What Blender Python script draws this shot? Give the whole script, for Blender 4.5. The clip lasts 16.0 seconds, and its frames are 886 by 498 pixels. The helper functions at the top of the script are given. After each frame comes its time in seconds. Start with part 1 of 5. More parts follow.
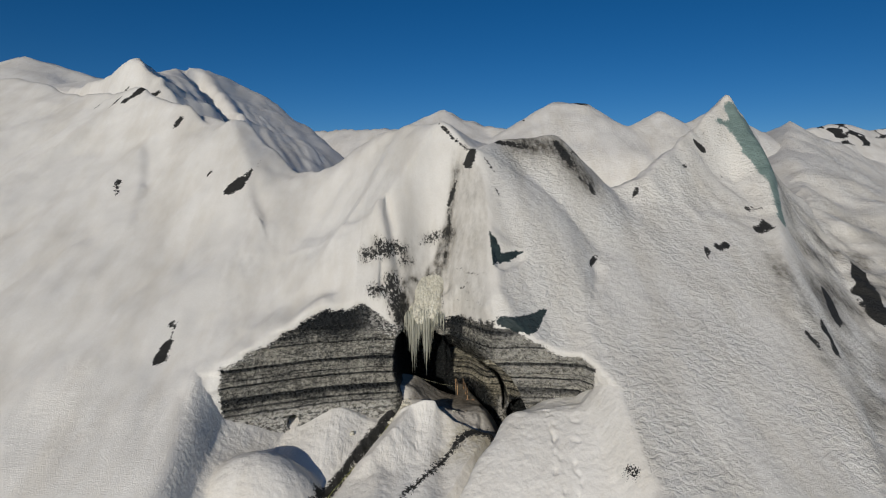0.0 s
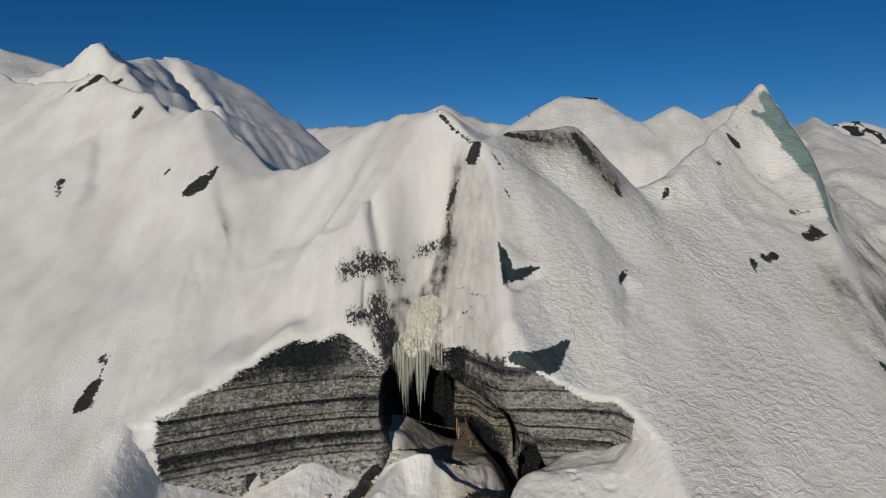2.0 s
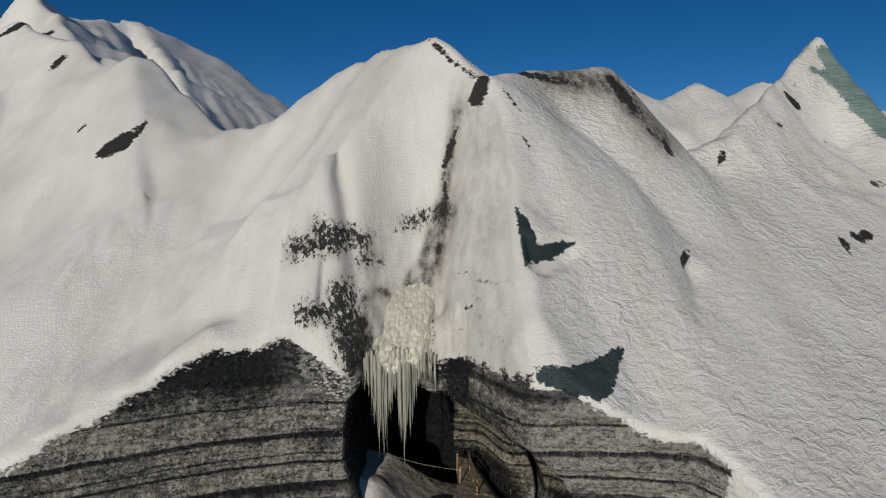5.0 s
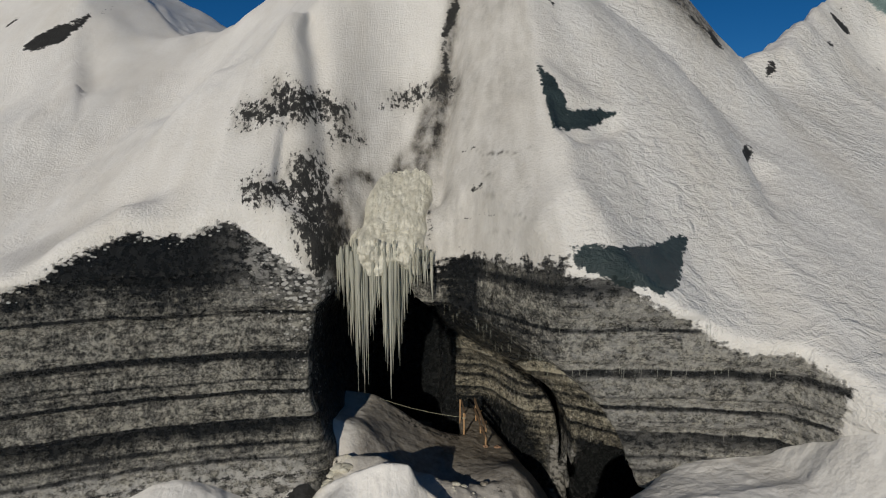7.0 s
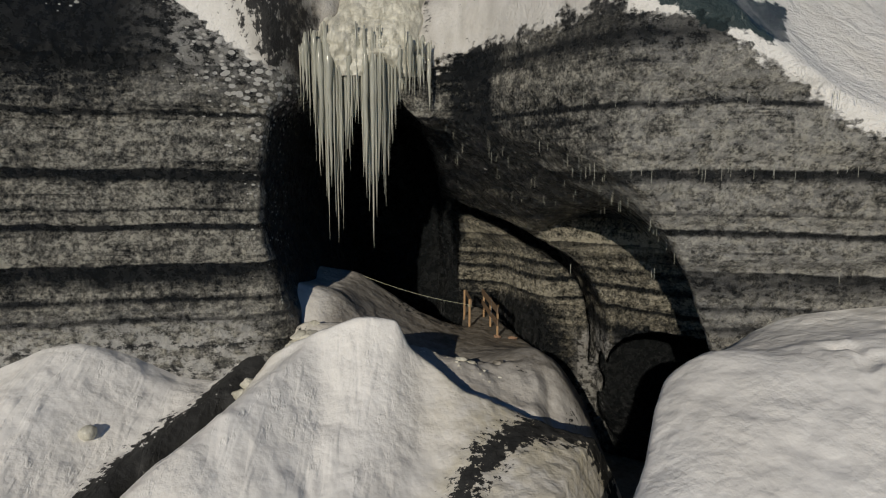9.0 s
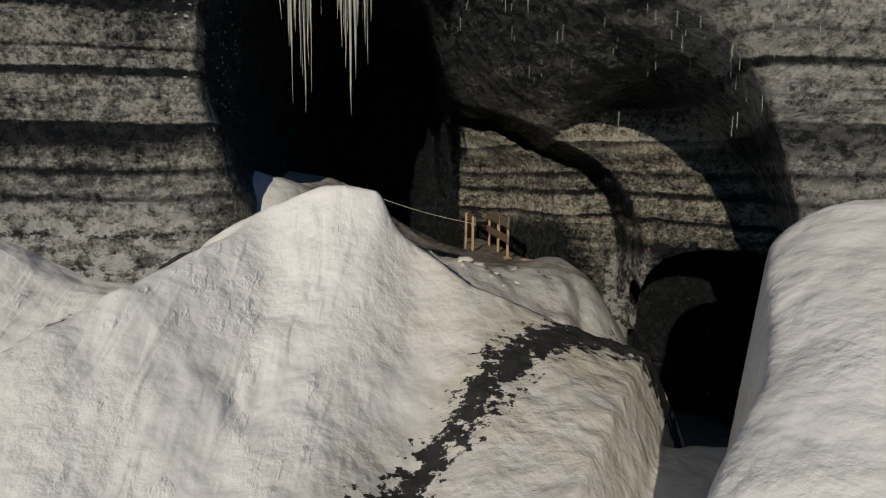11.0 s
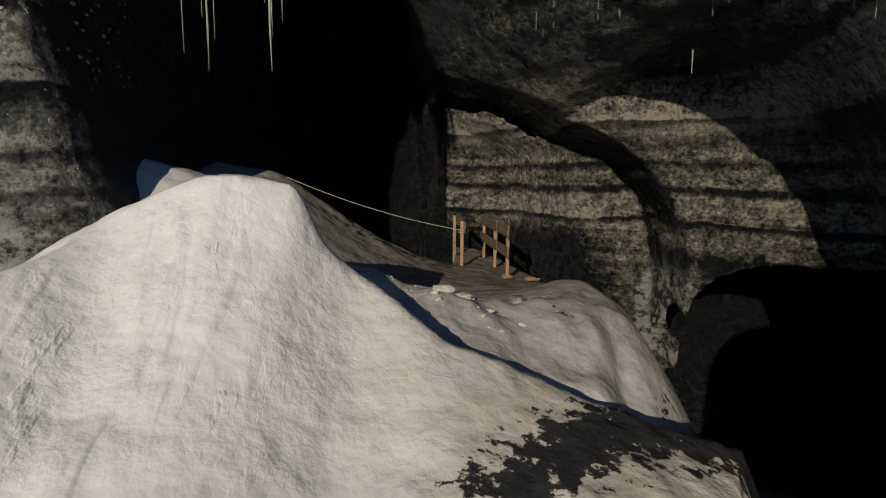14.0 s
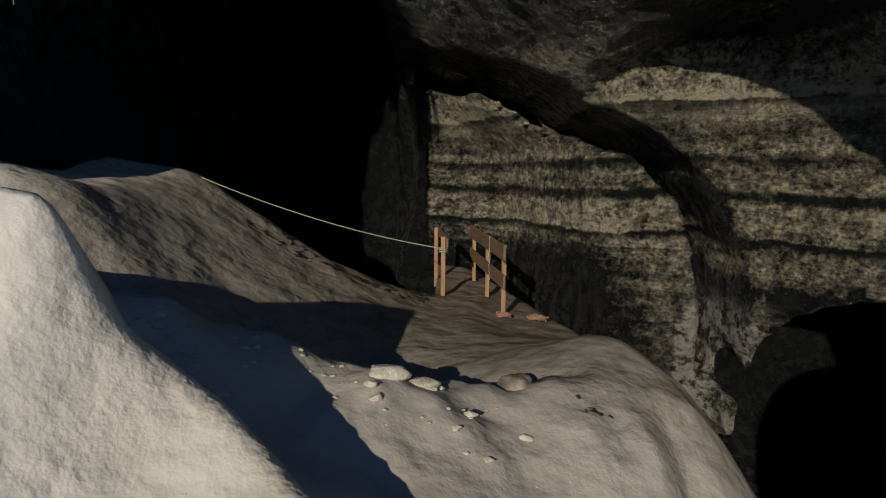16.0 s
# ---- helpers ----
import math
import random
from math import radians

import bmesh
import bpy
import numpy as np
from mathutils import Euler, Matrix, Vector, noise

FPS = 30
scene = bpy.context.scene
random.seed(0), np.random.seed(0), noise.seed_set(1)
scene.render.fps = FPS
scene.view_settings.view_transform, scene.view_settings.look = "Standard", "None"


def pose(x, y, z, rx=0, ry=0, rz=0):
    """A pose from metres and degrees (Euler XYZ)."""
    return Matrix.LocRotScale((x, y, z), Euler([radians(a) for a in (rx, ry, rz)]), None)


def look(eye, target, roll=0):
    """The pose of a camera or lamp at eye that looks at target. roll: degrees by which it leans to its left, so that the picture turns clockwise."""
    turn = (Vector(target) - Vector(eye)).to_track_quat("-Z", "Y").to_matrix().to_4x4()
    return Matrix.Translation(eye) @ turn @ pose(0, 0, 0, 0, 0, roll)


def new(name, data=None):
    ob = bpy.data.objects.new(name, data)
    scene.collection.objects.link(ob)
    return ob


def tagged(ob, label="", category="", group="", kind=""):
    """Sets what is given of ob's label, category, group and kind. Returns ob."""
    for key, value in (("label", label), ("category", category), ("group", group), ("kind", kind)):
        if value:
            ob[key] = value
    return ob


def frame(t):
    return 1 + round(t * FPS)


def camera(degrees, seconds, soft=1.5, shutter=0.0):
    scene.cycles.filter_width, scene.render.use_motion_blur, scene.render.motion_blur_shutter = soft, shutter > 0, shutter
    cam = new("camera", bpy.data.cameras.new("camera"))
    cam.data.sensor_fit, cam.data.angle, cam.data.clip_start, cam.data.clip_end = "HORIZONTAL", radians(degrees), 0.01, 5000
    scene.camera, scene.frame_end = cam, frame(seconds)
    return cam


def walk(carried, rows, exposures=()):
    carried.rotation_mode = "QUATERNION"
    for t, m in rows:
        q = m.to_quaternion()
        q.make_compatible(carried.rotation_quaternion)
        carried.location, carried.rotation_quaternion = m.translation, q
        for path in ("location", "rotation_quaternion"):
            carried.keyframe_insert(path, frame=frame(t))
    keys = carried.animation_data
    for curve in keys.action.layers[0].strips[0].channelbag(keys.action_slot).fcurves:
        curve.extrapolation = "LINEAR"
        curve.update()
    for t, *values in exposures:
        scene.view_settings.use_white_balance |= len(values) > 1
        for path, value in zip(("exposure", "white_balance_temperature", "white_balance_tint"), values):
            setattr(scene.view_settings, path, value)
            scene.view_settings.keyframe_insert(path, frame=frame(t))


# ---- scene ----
cam = camera(73.8, 16.0, 1.1)
PATH = [
    (0, (0.031, 0.013, 16.244), (0.031, 2.002, 16.034), -0.0),
    (0.5, (0.069, 2.038, 16.273), (0.068, 4.027, 16.062), 0.0),
    (1, (0.141, 4.162, 16.288), (0.14, 6.151, 16.079), -0.0),
    (1.5, (0.171, 6.053, 16.29), (0.17, 8.042, 16.082), -0.0),
    (2, (0.181, 8.049, 16.273), (0.179, 10.038, 16.063), -0.0),
    (2.5, (0.218, 9.855, 16.217), (0.216, 11.844, 16.007), -0.1),
    (3, (0.279, 11.755, 16.167), (0.276, 13.744, 15.957), -0.0),
    (3.5, (0.35, 13.423, 16.063), (0.347, 15.412, 15.853), -0.1),
    (6, (0.429, 21.062, 11.527), (0.427, 23.051, 11.318), -0.2),
    (6.5, (0.429, 22.264, 10.364), (0.427, 24.252, 10.148), -0.2),
    (7, (0.426, 23.524, 9.357), (0.423, 25.512, 9.138), -0.1),
    (7.5, (0.395, 24.565, 8.492), (0.393, 26.553, 8.272), 0.0),
    (8, (0.386, 25.711, 7.401), (0.382, 27.697, 7.169), 0.2),
    (8.5, (0.398, 26.638, 6.143), (0.393, 28.624, 5.907), 0.3),
    (9, (0.399, 27.544, 4.634), (0.396, 29.527, 4.38), 0.2),
    (9.5, (0.295, 28.349, 3.517), (0.305, 30.332, 3.256), 0.3),
    (10, (0.283, 29.113, 2.752), (0.295, 31.095, 2.488), 0.5),
    (12.5, (0.519, 31.945, 1.883), (0.537, 33.928, 1.629), 0.5),
    (13, (0.57, 32.505, 1.91), (0.59, 34.488, 1.653), 0.4),
    (13.5, (0.642, 33.072, 1.897), (0.658, 35.055, 1.641), 0.3),
    (14, (0.721, 33.666, 1.893), (0.737, 35.649, 1.636), 0.3),
    (14.5, (0.807, 34.237, 1.918), (0.824, 36.22, 1.662), 0.3),
    (15, (0.922, 34.878, 1.94), (0.939, 36.862, 1.686), 0.2),
    (15.5, (0.998, 35.6, 1.911), (1.016, 37.584, 1.659), 0.2),
    (16, (1.075, 36.372, 1.888), (1.093, 38.355, 1.63), 0.4),
]
walk(cam, [(t, look(eye, target, roll)) for t, eye, target, roll in PATH],
     [(0, -0.02, 6500, 10), (3.5, -0.05, 6500, 10), (7, -0.13, 6540, 10), (8.5, -0.16, 6600, 10), (10, -0.02, 6640, 10), (12.5, -0.05, 6750, 10), (13.5, -0.10, 6850, 10), (15, -0.21, 6950, 11), (16, -0.12, 7000, 11)])


# ---------------------------------------------------------------- world, sun
SUN_AZ, SUN_EL = 17.0, 18.3      # the light travels towards +y and a little towards +x
world = bpy.data.worlds.new("world")
scene.world = world
world.use_nodes = True
wt = world.node_tree
sky = wt.nodes.new("ShaderNodeTexSky")
sky.sky_type = 'NISHITA'
sky.sun_disc = False
sky.sun_elevation = radians(SUN_EL)
sky.sun_rotation = radians(180 + SUN_AZ)
sky.altitude = 2500
sky.air_density = 0.8
sky.dust_density = 0.0
sky.ozone_density = 4.0
wt.nodes["Background"].inputs["Strength"].default_value = 0.052
deep = wt.nodes.new("ShaderNodeHueSaturation")
deep.inputs["Saturation"].default_value = 1.24
wt.links.new(sky.outputs["Color"], deep.inputs["Color"])
wt.links.new(deep.outputs["Color"], wt.nodes["Background"].inputs["Color"])

sun = new("sun", bpy.data.lights.new("sun", 'SUN'))
sun.data.energy = 2.7
sun.data.angle = radians(0.5)
sun.data.color = (1.0, 0.92, 0.79)
sdir = Vector((math.sin(radians(SUN_AZ)) * math.cos(radians(SUN_EL)), math.cos(radians(SUN_AZ)) * math.cos(radians(SUN_EL)), -math.sin(radians(SUN_EL))))
sun.matrix_world = look((0, 0, 40), Vector((0, 0, 40)) + sdir)


# ---------------------------------------------------------------- numeric helpers
rng = np.random.RandomState(7)
PERM = np.tile(rng.permutation(256), 3)
GRAD = rng.normal(size=(256, 3))
GRAD /= np.linalg.norm(GRAD, axis=1)[:, None]


def perlin(x, y, z):
    """Gradient noise, about -0.7 to 0.7."""
    x, y, z = np.broadcast_arrays(x, y, z)
    xi, yi, zi = (np.floor(a).astype(int) for a in (x, y, z))
    fx, fy, fz = x - xi, y - yi, z - zi
    u, v, w = (a * a * a * (a * (a * 6 - 15) + 10) for a in (fx, fy, fz))
    total = 0
    for dx in (0, 1):
        for dy in (0, 1):
            for dz in (0, 1):
                g = GRAD[PERM[PERM[PERM[(xi + dx) & 255] + ((yi + dy) & 255)] + ((zi + dz) & 255)]]
                dot = g[..., 0] * (fx - dx) + g[..., 1] * (fy - dy) + g[..., 2] * (fz - dz)
                total = total + dot * (u if dx else 1 - u) * (v if dy else 1 - v) * (w if dz else 1 - w)
    return total


def fbm(x, y, z, octaves=4, gain=0.5):
    total, a, f = 0, 1.0, 1.0
    for k in range(octaves):
        total = total + a * perlin(x * f + 17.3 * k, y * f + 5.1 * k, z * f + 9.7 * k)
        a, f = a * gain, f * 2.03
    return total


def step(a, b, x):
    t = np.clip((x - a) / (b - a), 0, 1)
    return t * t * (3 - 2 * t)


def smax(a, b, k):
    h = np.clip(0.5 + 0.5 * (a - b) / k, 0, 1)
    return b + (a - b) * h + k * h * (1 - h)


def smin(a, b, k):
    return -smax(-a, -b, k)


def along(x, y, p, q):
    """Distance from the segment p-q in plan, and how far along it, 0 to 1."""
    dx, dy = q[0] - p[0], q[1] - p[1]
    t = np.clip(((x - p[0]) * dx + (y - p[1]) * dy) / (dx * dx + dy * dy + 1e-9), 0, 1)
    return np.hypot(x - p[0] - t * dx, y - p[1] - t * dy), t


# ---------------------------------------------------------------- shape of the glacier
def tent(x, y, crest, fall, k=1.0):
    """A ridge of snow: crest points are (x, y, height over the slope), fall is the drop per metre off it."""
    out = np.full(np.broadcast(x, y).shape, -9.0)
    for p, q in zip(crest, crest[1:]):
        d, t = along(x, y, p, q)
        out = smax(out, p[2] + t * (q[2] - p[2]) - fall * (np.sqrt(d * d + 0.04) - 0.2), k)
    return out


def spur(x, y, crest, left, right, k=0.2):
    """A ridge with sides of unlike steepness; left and right as seen walking along the crest's points."""
    out = np.full(np.broadcast(x, y).shape, -9.0)
    for p, q in zip(crest, crest[1:]):
        d, t = along(x, y, p, q)
        side = (q[0] - p[0]) * (y - p[1]) - (q[1] - p[1]) * (x - p[0])
        fall = left + (right - left) * step(-0.3, 0.3, side / math.hypot(q[0] - p[0], q[1] - p[1]))
        out = smax(out, p[2] + t * (q[2] - p[2]) - fall * (np.sqrt(d * d + 0.01) - 0.1), k)
    return out


def eased(x, xs, zs, soft):
    return sum(np.interp(x + o * soft / 6, xs, zs) for o in range(-6, 7)) / 13


def hill(x, y):
    """Height of the snow over the whole glacier front."""
    top = eased(x, (-60, -50, -42, -34, -26, -21, -16, -13, 15, 22, 35, 60), (79, 76.5, 72, 68, 65.5, 62, 58.5, 57, 56.5, 62, 76, 76), 1.5)
    over = np.maximum(y - top, 0)
    base = 5.0 + 0.6 * (y - over - 36.5) - 0.28 * np.maximum(x - 10.0, 0) - 0.42 * over
    # the massif behind the left spurs: one long face that falls to the right
    crest = eased(x, (-70, -60, -49.5, -42, -38.7, -30.5, -24, -18, -10), (32.5, 32.5, 32.9, 34.6, 35.2, 31.8, 27.2, 21.8, 14), 1.5) - 0.45 * np.maximum(y - 106, 0) - 0.22 * np.clip(100 - y, 0, 40)
    face = smin(17.0 - 0.66 * (x + 20) + 0.167 * (y - 64), crest, 0.8) - 1.2 * np.maximum(64 + 0.62 * np.clip(-20 - x, 0, 60) - y, 0)
    base = np.where((x < -9) & (y > 55), smax(base, face - 8 * step(-13, -9, x), 0.8), base)
    base = smax(base, -2.6 + 0 * x, 1.5)
    b = tent(x, y, [(-4.6, 55.0, 5.6), (-0.1, 50.0, 8.6), (2.6, 47.6, 7.7), (5.0, 52.0, 6.0), (10.4, 54.2, 5.2), (13.9, 54.0, 0.6)], 0.80, 0.2)
    b = smax(b, tent(x, y, [(-0.8, 50.0, 8.2), (-5.2, 44.0, 4.7), (-6.5, 40.2, 1.9), (-8.1, 39.2, 2.35), (-10.5, 38.0, 1.75), (-12.4, 36.8, 1.05), (-15.0, 35.5, 0.3)], 0.62, 0.6), 0.5)
    b = smax(b, tent(x, y, [(2.6, 47.6, 7.6), (3.5, 42.5, 4.4), (3.7, 38.5, 2.9), (5.4, 36.5, 0.9)], 0.8, 0.6), 0.6)
    # left spurs
    b = smax(b, spur(x, y, [(-22.5, 63.0, 2.2), (-21.2, 60.4, 3.5), (-17.9, 54.5, 2.6), (-18.4, 51.0, 1.2), (-20.5, 45.0, -0.2)], 0.38, 0.55, 0.1), 0.5)
    b = smax(b, spur(x, y, [(-37.0, 72.0, 2.2), (-31.8, 66.2, 3.4), (-27.2, 63.8, 2.9), (-25.0, 62.6, 2.3), (-23.0, 61.6, 1.9), (-23.4, 58.0, 0.7), (-29.0, 47.0, 0.0)], 0.42, 1.5, 0.1), 0.15)
    b = smax(b, spur(x, y, [(-42.0, 83.0, 1.6), (-34.5, 70.0, 2.6), (-40.0, 58.0, 0.2)], 0.32, 0.7, 0.3), 0.4)
    b = smax(b, spur(x, y, [(-30.8, 61.5, 1.2), (-27.6, 54.0, 0.8), (-26.5, 50.0, 0.0)], 0.18, 0.9, 0.1), 0.15)
    # right peak with its ridges
    b = smax(b, tent(x, y, [(16.5, 57.0, 0.2), (20.5, 59.0, 1.6), (29.0, 69.5, 3.2), (35.3, 74.6, 5.7)], 0.9, 0.1), 0.2)
    b = smax(b, tent(x, y, [(33.6, 73.6, 4.9), (35.3, 74.6, 6.9), (35.9, 73.2, 5.0)], 1.7, 0.05), 0.15)
    b = smax(b, tent(x, y, [(92.0, 118.0, -4.0), (62.0, 84.0, -1.0), (47.0, 66.0, 0.5), (39.0, 46.0, 2.0)], 0.5, 0.6), 0.5)
    b = smax(b, tent(x, y, [(35.3, 74.6, 5.9), (36.5, 67.0, 2.8), (34.0, 60.0, 1.2), (28.5, 47.0, 0.3)], 0.8, 0.1), 0.2)
    h = base + smax(b, 0 * b, 0.7)
    # a long crevasse on the back ridge, steep on one side
    dn, tn = along(x, y, (-38.0, 92.0), (-18.0, 66.0))
    h = h - 2.2 * np.exp(-(dn / 1.3) ** 2) + 0.5 * np.exp(-((dn - 2.2) / 1.2) ** 2) * ((x + 38.0) * 26.0 + (y - 92.0) * 20.0 > 0)
    # gully over the cave mouth
    axis = -0.6 + 0.14 * (y - 41.0)
    wide = np.where(x < axis, 2.3, 1.9)
    h = h - 2.3 * np.exp(-(np.abs(x - axis) / wide) ** 3) * step(49.5, 44.0, y)
    df, tf = along(x, y, (-4.9, 44.6), (-3.7, 41.0))
    h = h + 0.55 * np.exp(-(df / 0.5) ** 2) * step(1.0, 0.2, tf) - 0.45 * np.exp(-((df - 0.75) / 0.4) ** 2) * (x > -4.4)
    # pocket with a groove running down from it
    dp, tp = along(x, y, (12.0, 45.6), (10.8, 42.0))
    h = h - 0.55 * np.exp(-(dp / 0.42) ** 2) * (1 - tp) ** 0.7 * step(46.6, 45.9, y)
    # recess of the blue wedge, with a sharp edge on its upper side
    h = h - 0.5 * step(0.0, 0.25, x - 3.5 - 0.02 * (y - 40)) * step(0.0, 0.5, 41.6 + 0.42 * (x - 3.4) - y) * step(0.0, 0.9, y - 40.2 - 0.9 * (x - 4.5)) * step(6.4, 5.2, x) * step(40.0, 40.5, y)
    # groove of the long crack
    dc, tc = along(x, y, (1.0, 46.8), (0.3, 42.0))
    h = h - 0.5 * np.exp(-(dc / 0.3) ** 2) * step(0, 0.1, tc)
    # the right-hand slope breaks off along a line
    edge = 27.0 + 0.30 * (y - 38.0)
    h = h - 0.55 * np.maximum(x - edge, 0) * step(0, 2.5, x - edge) + 0.5 * (0.3 - np.abs(fbm(x * 0.22, y * 0.10, 6.1, 4, 0.6))) * step(0, 2.5, x - edge)
    h = smax(h, 2.0 + 0.10 * (y - 60) - 5 * step(44, 24, y), 1.0)
    h = smax(h, tent(x, y, [(75.0, 130.0, 30.0), (56.0, 96.0, 21.0), (48.0, 76.0, 13.0), (43.0, 62.0, 7.0), (38.0, 46.0, -1.0)], 0.55, 0.8) + 0.9 * fbm(x * 0.2, y * 0.2, 3.0, 3), 0.6)
    # flutes that run down the fall line
    u, v = 0.88 * x - 0.47 * y, 0.47 * x + 0.88 * y
    fold = fbm(u * 0.22, v * 0.03, 6.6, 3, 0.45)
    h = h + (1.05 * fold + 0.9 * (0.22 - np.abs(perlin(u * 0.16 + 0.4, v * 0.022, 2.9)))) * step(0, -5, x) * step(30, 38, y)
    h = h + 0.14 * fbm((0.95 * x + 0.3 * y) * 0.42, (0.95 * y - 0.3 * x) * 0.06, 2.6, 3) * step(5, 10, x)
    far = step(50, 64, y)
    west = step(-13.0, -16.0, x)
    h = h + far * (1 - 0.75 * west) * (1.5 * (0.30 - np.abs(fbm(x * 0.09, y * 0.09, 9.2, 4, 0.55))) + 0.35 * (0.3 - np.abs(fbm((x * 0.9 + y * 0.4) * 0.35, y * 0.12, 3.9, 3))))
    # sharp ribs that run down the back ridge
    s, a = 0.8 * x + 0.6 * y, 0.6 * x - 0.8 * y
    bend = 1.4 * perlin(s * 0.06, a * 0.07, 5.5)
    ribs = 0.9 * (0.24 - np.abs(perlin(s * 0.19 + bend, a * 0.025, 3.3))) + 0.5 * (0.24 - np.abs(perlin(s * 0.55 + bend, a * 0.06, 7.1)))
    h = h + west * step(64.0, 70.0, y + 0.35 * (x + 20)) * ribs
    # bulges and wind-drawn flutes running down the slope
    h = h + (0.36 - 0.22 * step(4, 9, x)) * fbm(x * 0.14, y * 0.14, 1.3, 3) + 0.05 * fbm(x * 1.1, y * 0.8, 7.4, 3) + (0.16 - 0.09 * step(4, 9, x)) * fbm(x * 0.55 + 0.1 * y, y * 0.22, 4.1, 3)
    return h


def crest_left(x):
    """Line of the left-hand ice cliff in plan."""
    u = np.maximum(-4.0 - x, 0)
    return 39.7 - 0.9 * (u / 4.0) ** 1.55


BANDS = (6.93, 5.84, 4.63, 3.55, 2.72)
INNER_BANDS = (3.35, 2.2, 1.70, 1.10, 0.70)
CREVICE = [(0.5, 3.66), (1.56, 3.34), (2.03, 3.17), (2.53, 2.94), (3.09, 2.58), (3.75, 2.24), (4.18, 1.91), (4.50, 1.36), (4.67, 0.86), (4.75, 0.38), (4.72, -0.8)]


def cliff(x, z):
    """y of the cliff's face: the left wall, the gully over the cave, the right wall."""
    zz = z + 0.22 * perlin(x * 0.35, 0.0, z * 0.3) - 0.02 * x
    left = crest_left(x)
    right = 37.25 + 0.33 * np.clip(6.6 - z, 0, 4.5) - 0.06 * np.maximum(x - 6, 0) ** 1.3 - 1.6 * np.maximum(x - 9.1, 0)
    mid = 40.75 + 0.25 * np.maximum(z - 7.0, 0)
    f = np.where(x < 0, left + (mid - left) * step(-3.2, -2.4, x), mid + (right - mid) * step(0.6, 3.6, x))
    notch = 0
    for k, zb in enumerate(BANDS):
        amp = 0.10 + 0.9 * np.clip(0.5 + perlin(x * 0.22, 3.7 * k, 0.4), 0, 1)
        notch = notch + amp * (np.exp(-((zz - zb) / 0.13) ** 2) - 0.5 * np.exp(-((zz - zb - 0.26) / 0.14) ** 2))
    return f + 0.20 * notch


def rise(d):
    d = np.maximum(d, 0)
    return 0.40 * d + 0.24 * d * d


def hollow(x, y):
    """Floor and sides of the hollow in front of the cliff."""
    return -1.3 - 1.9 * step(2.6, 3.6, x) * step(37.3, 38.6, y) - 0.24 * np.clip(37.0 - y, 0, 5) + 0.26 * np.maximum(-8.2 - x, 0) + 2.2 * np.maximum(-16.4 + 0.20 * np.clip(36.5 - y, 0, 8) + 1.3 * perlin(y * 0.22, 1.5, 0.7) + 0.3 * perlin(y * 0.8, 4.5, 0.7) - x, 0) + rise(1.25 * (x - 9.0))


CREST_X = (-9.0, -4.8, -4.0, -3.0, -2.0, -1.3, -0.75, -0.5, -0.38, -0.28, 0.0, 0.7, 1.3, 1.8, 2.6, 3.3, 4.0, 5.0)
CREST_Z = (-1.0, 0.2, 0.6, 1.22, 1.70, 1.88, 1.87, 1.82, 1.52, 1.28, 1.02, 0.60, 0.32, 0.13, -0.17, -0.40, -0.9, -2.2)


def soft_crest(x):
    return sum(np.interp(x + o, CREST_X, CREST_Z) for o in (-0.06, -0.02, 0.02, 0.06)) / 4


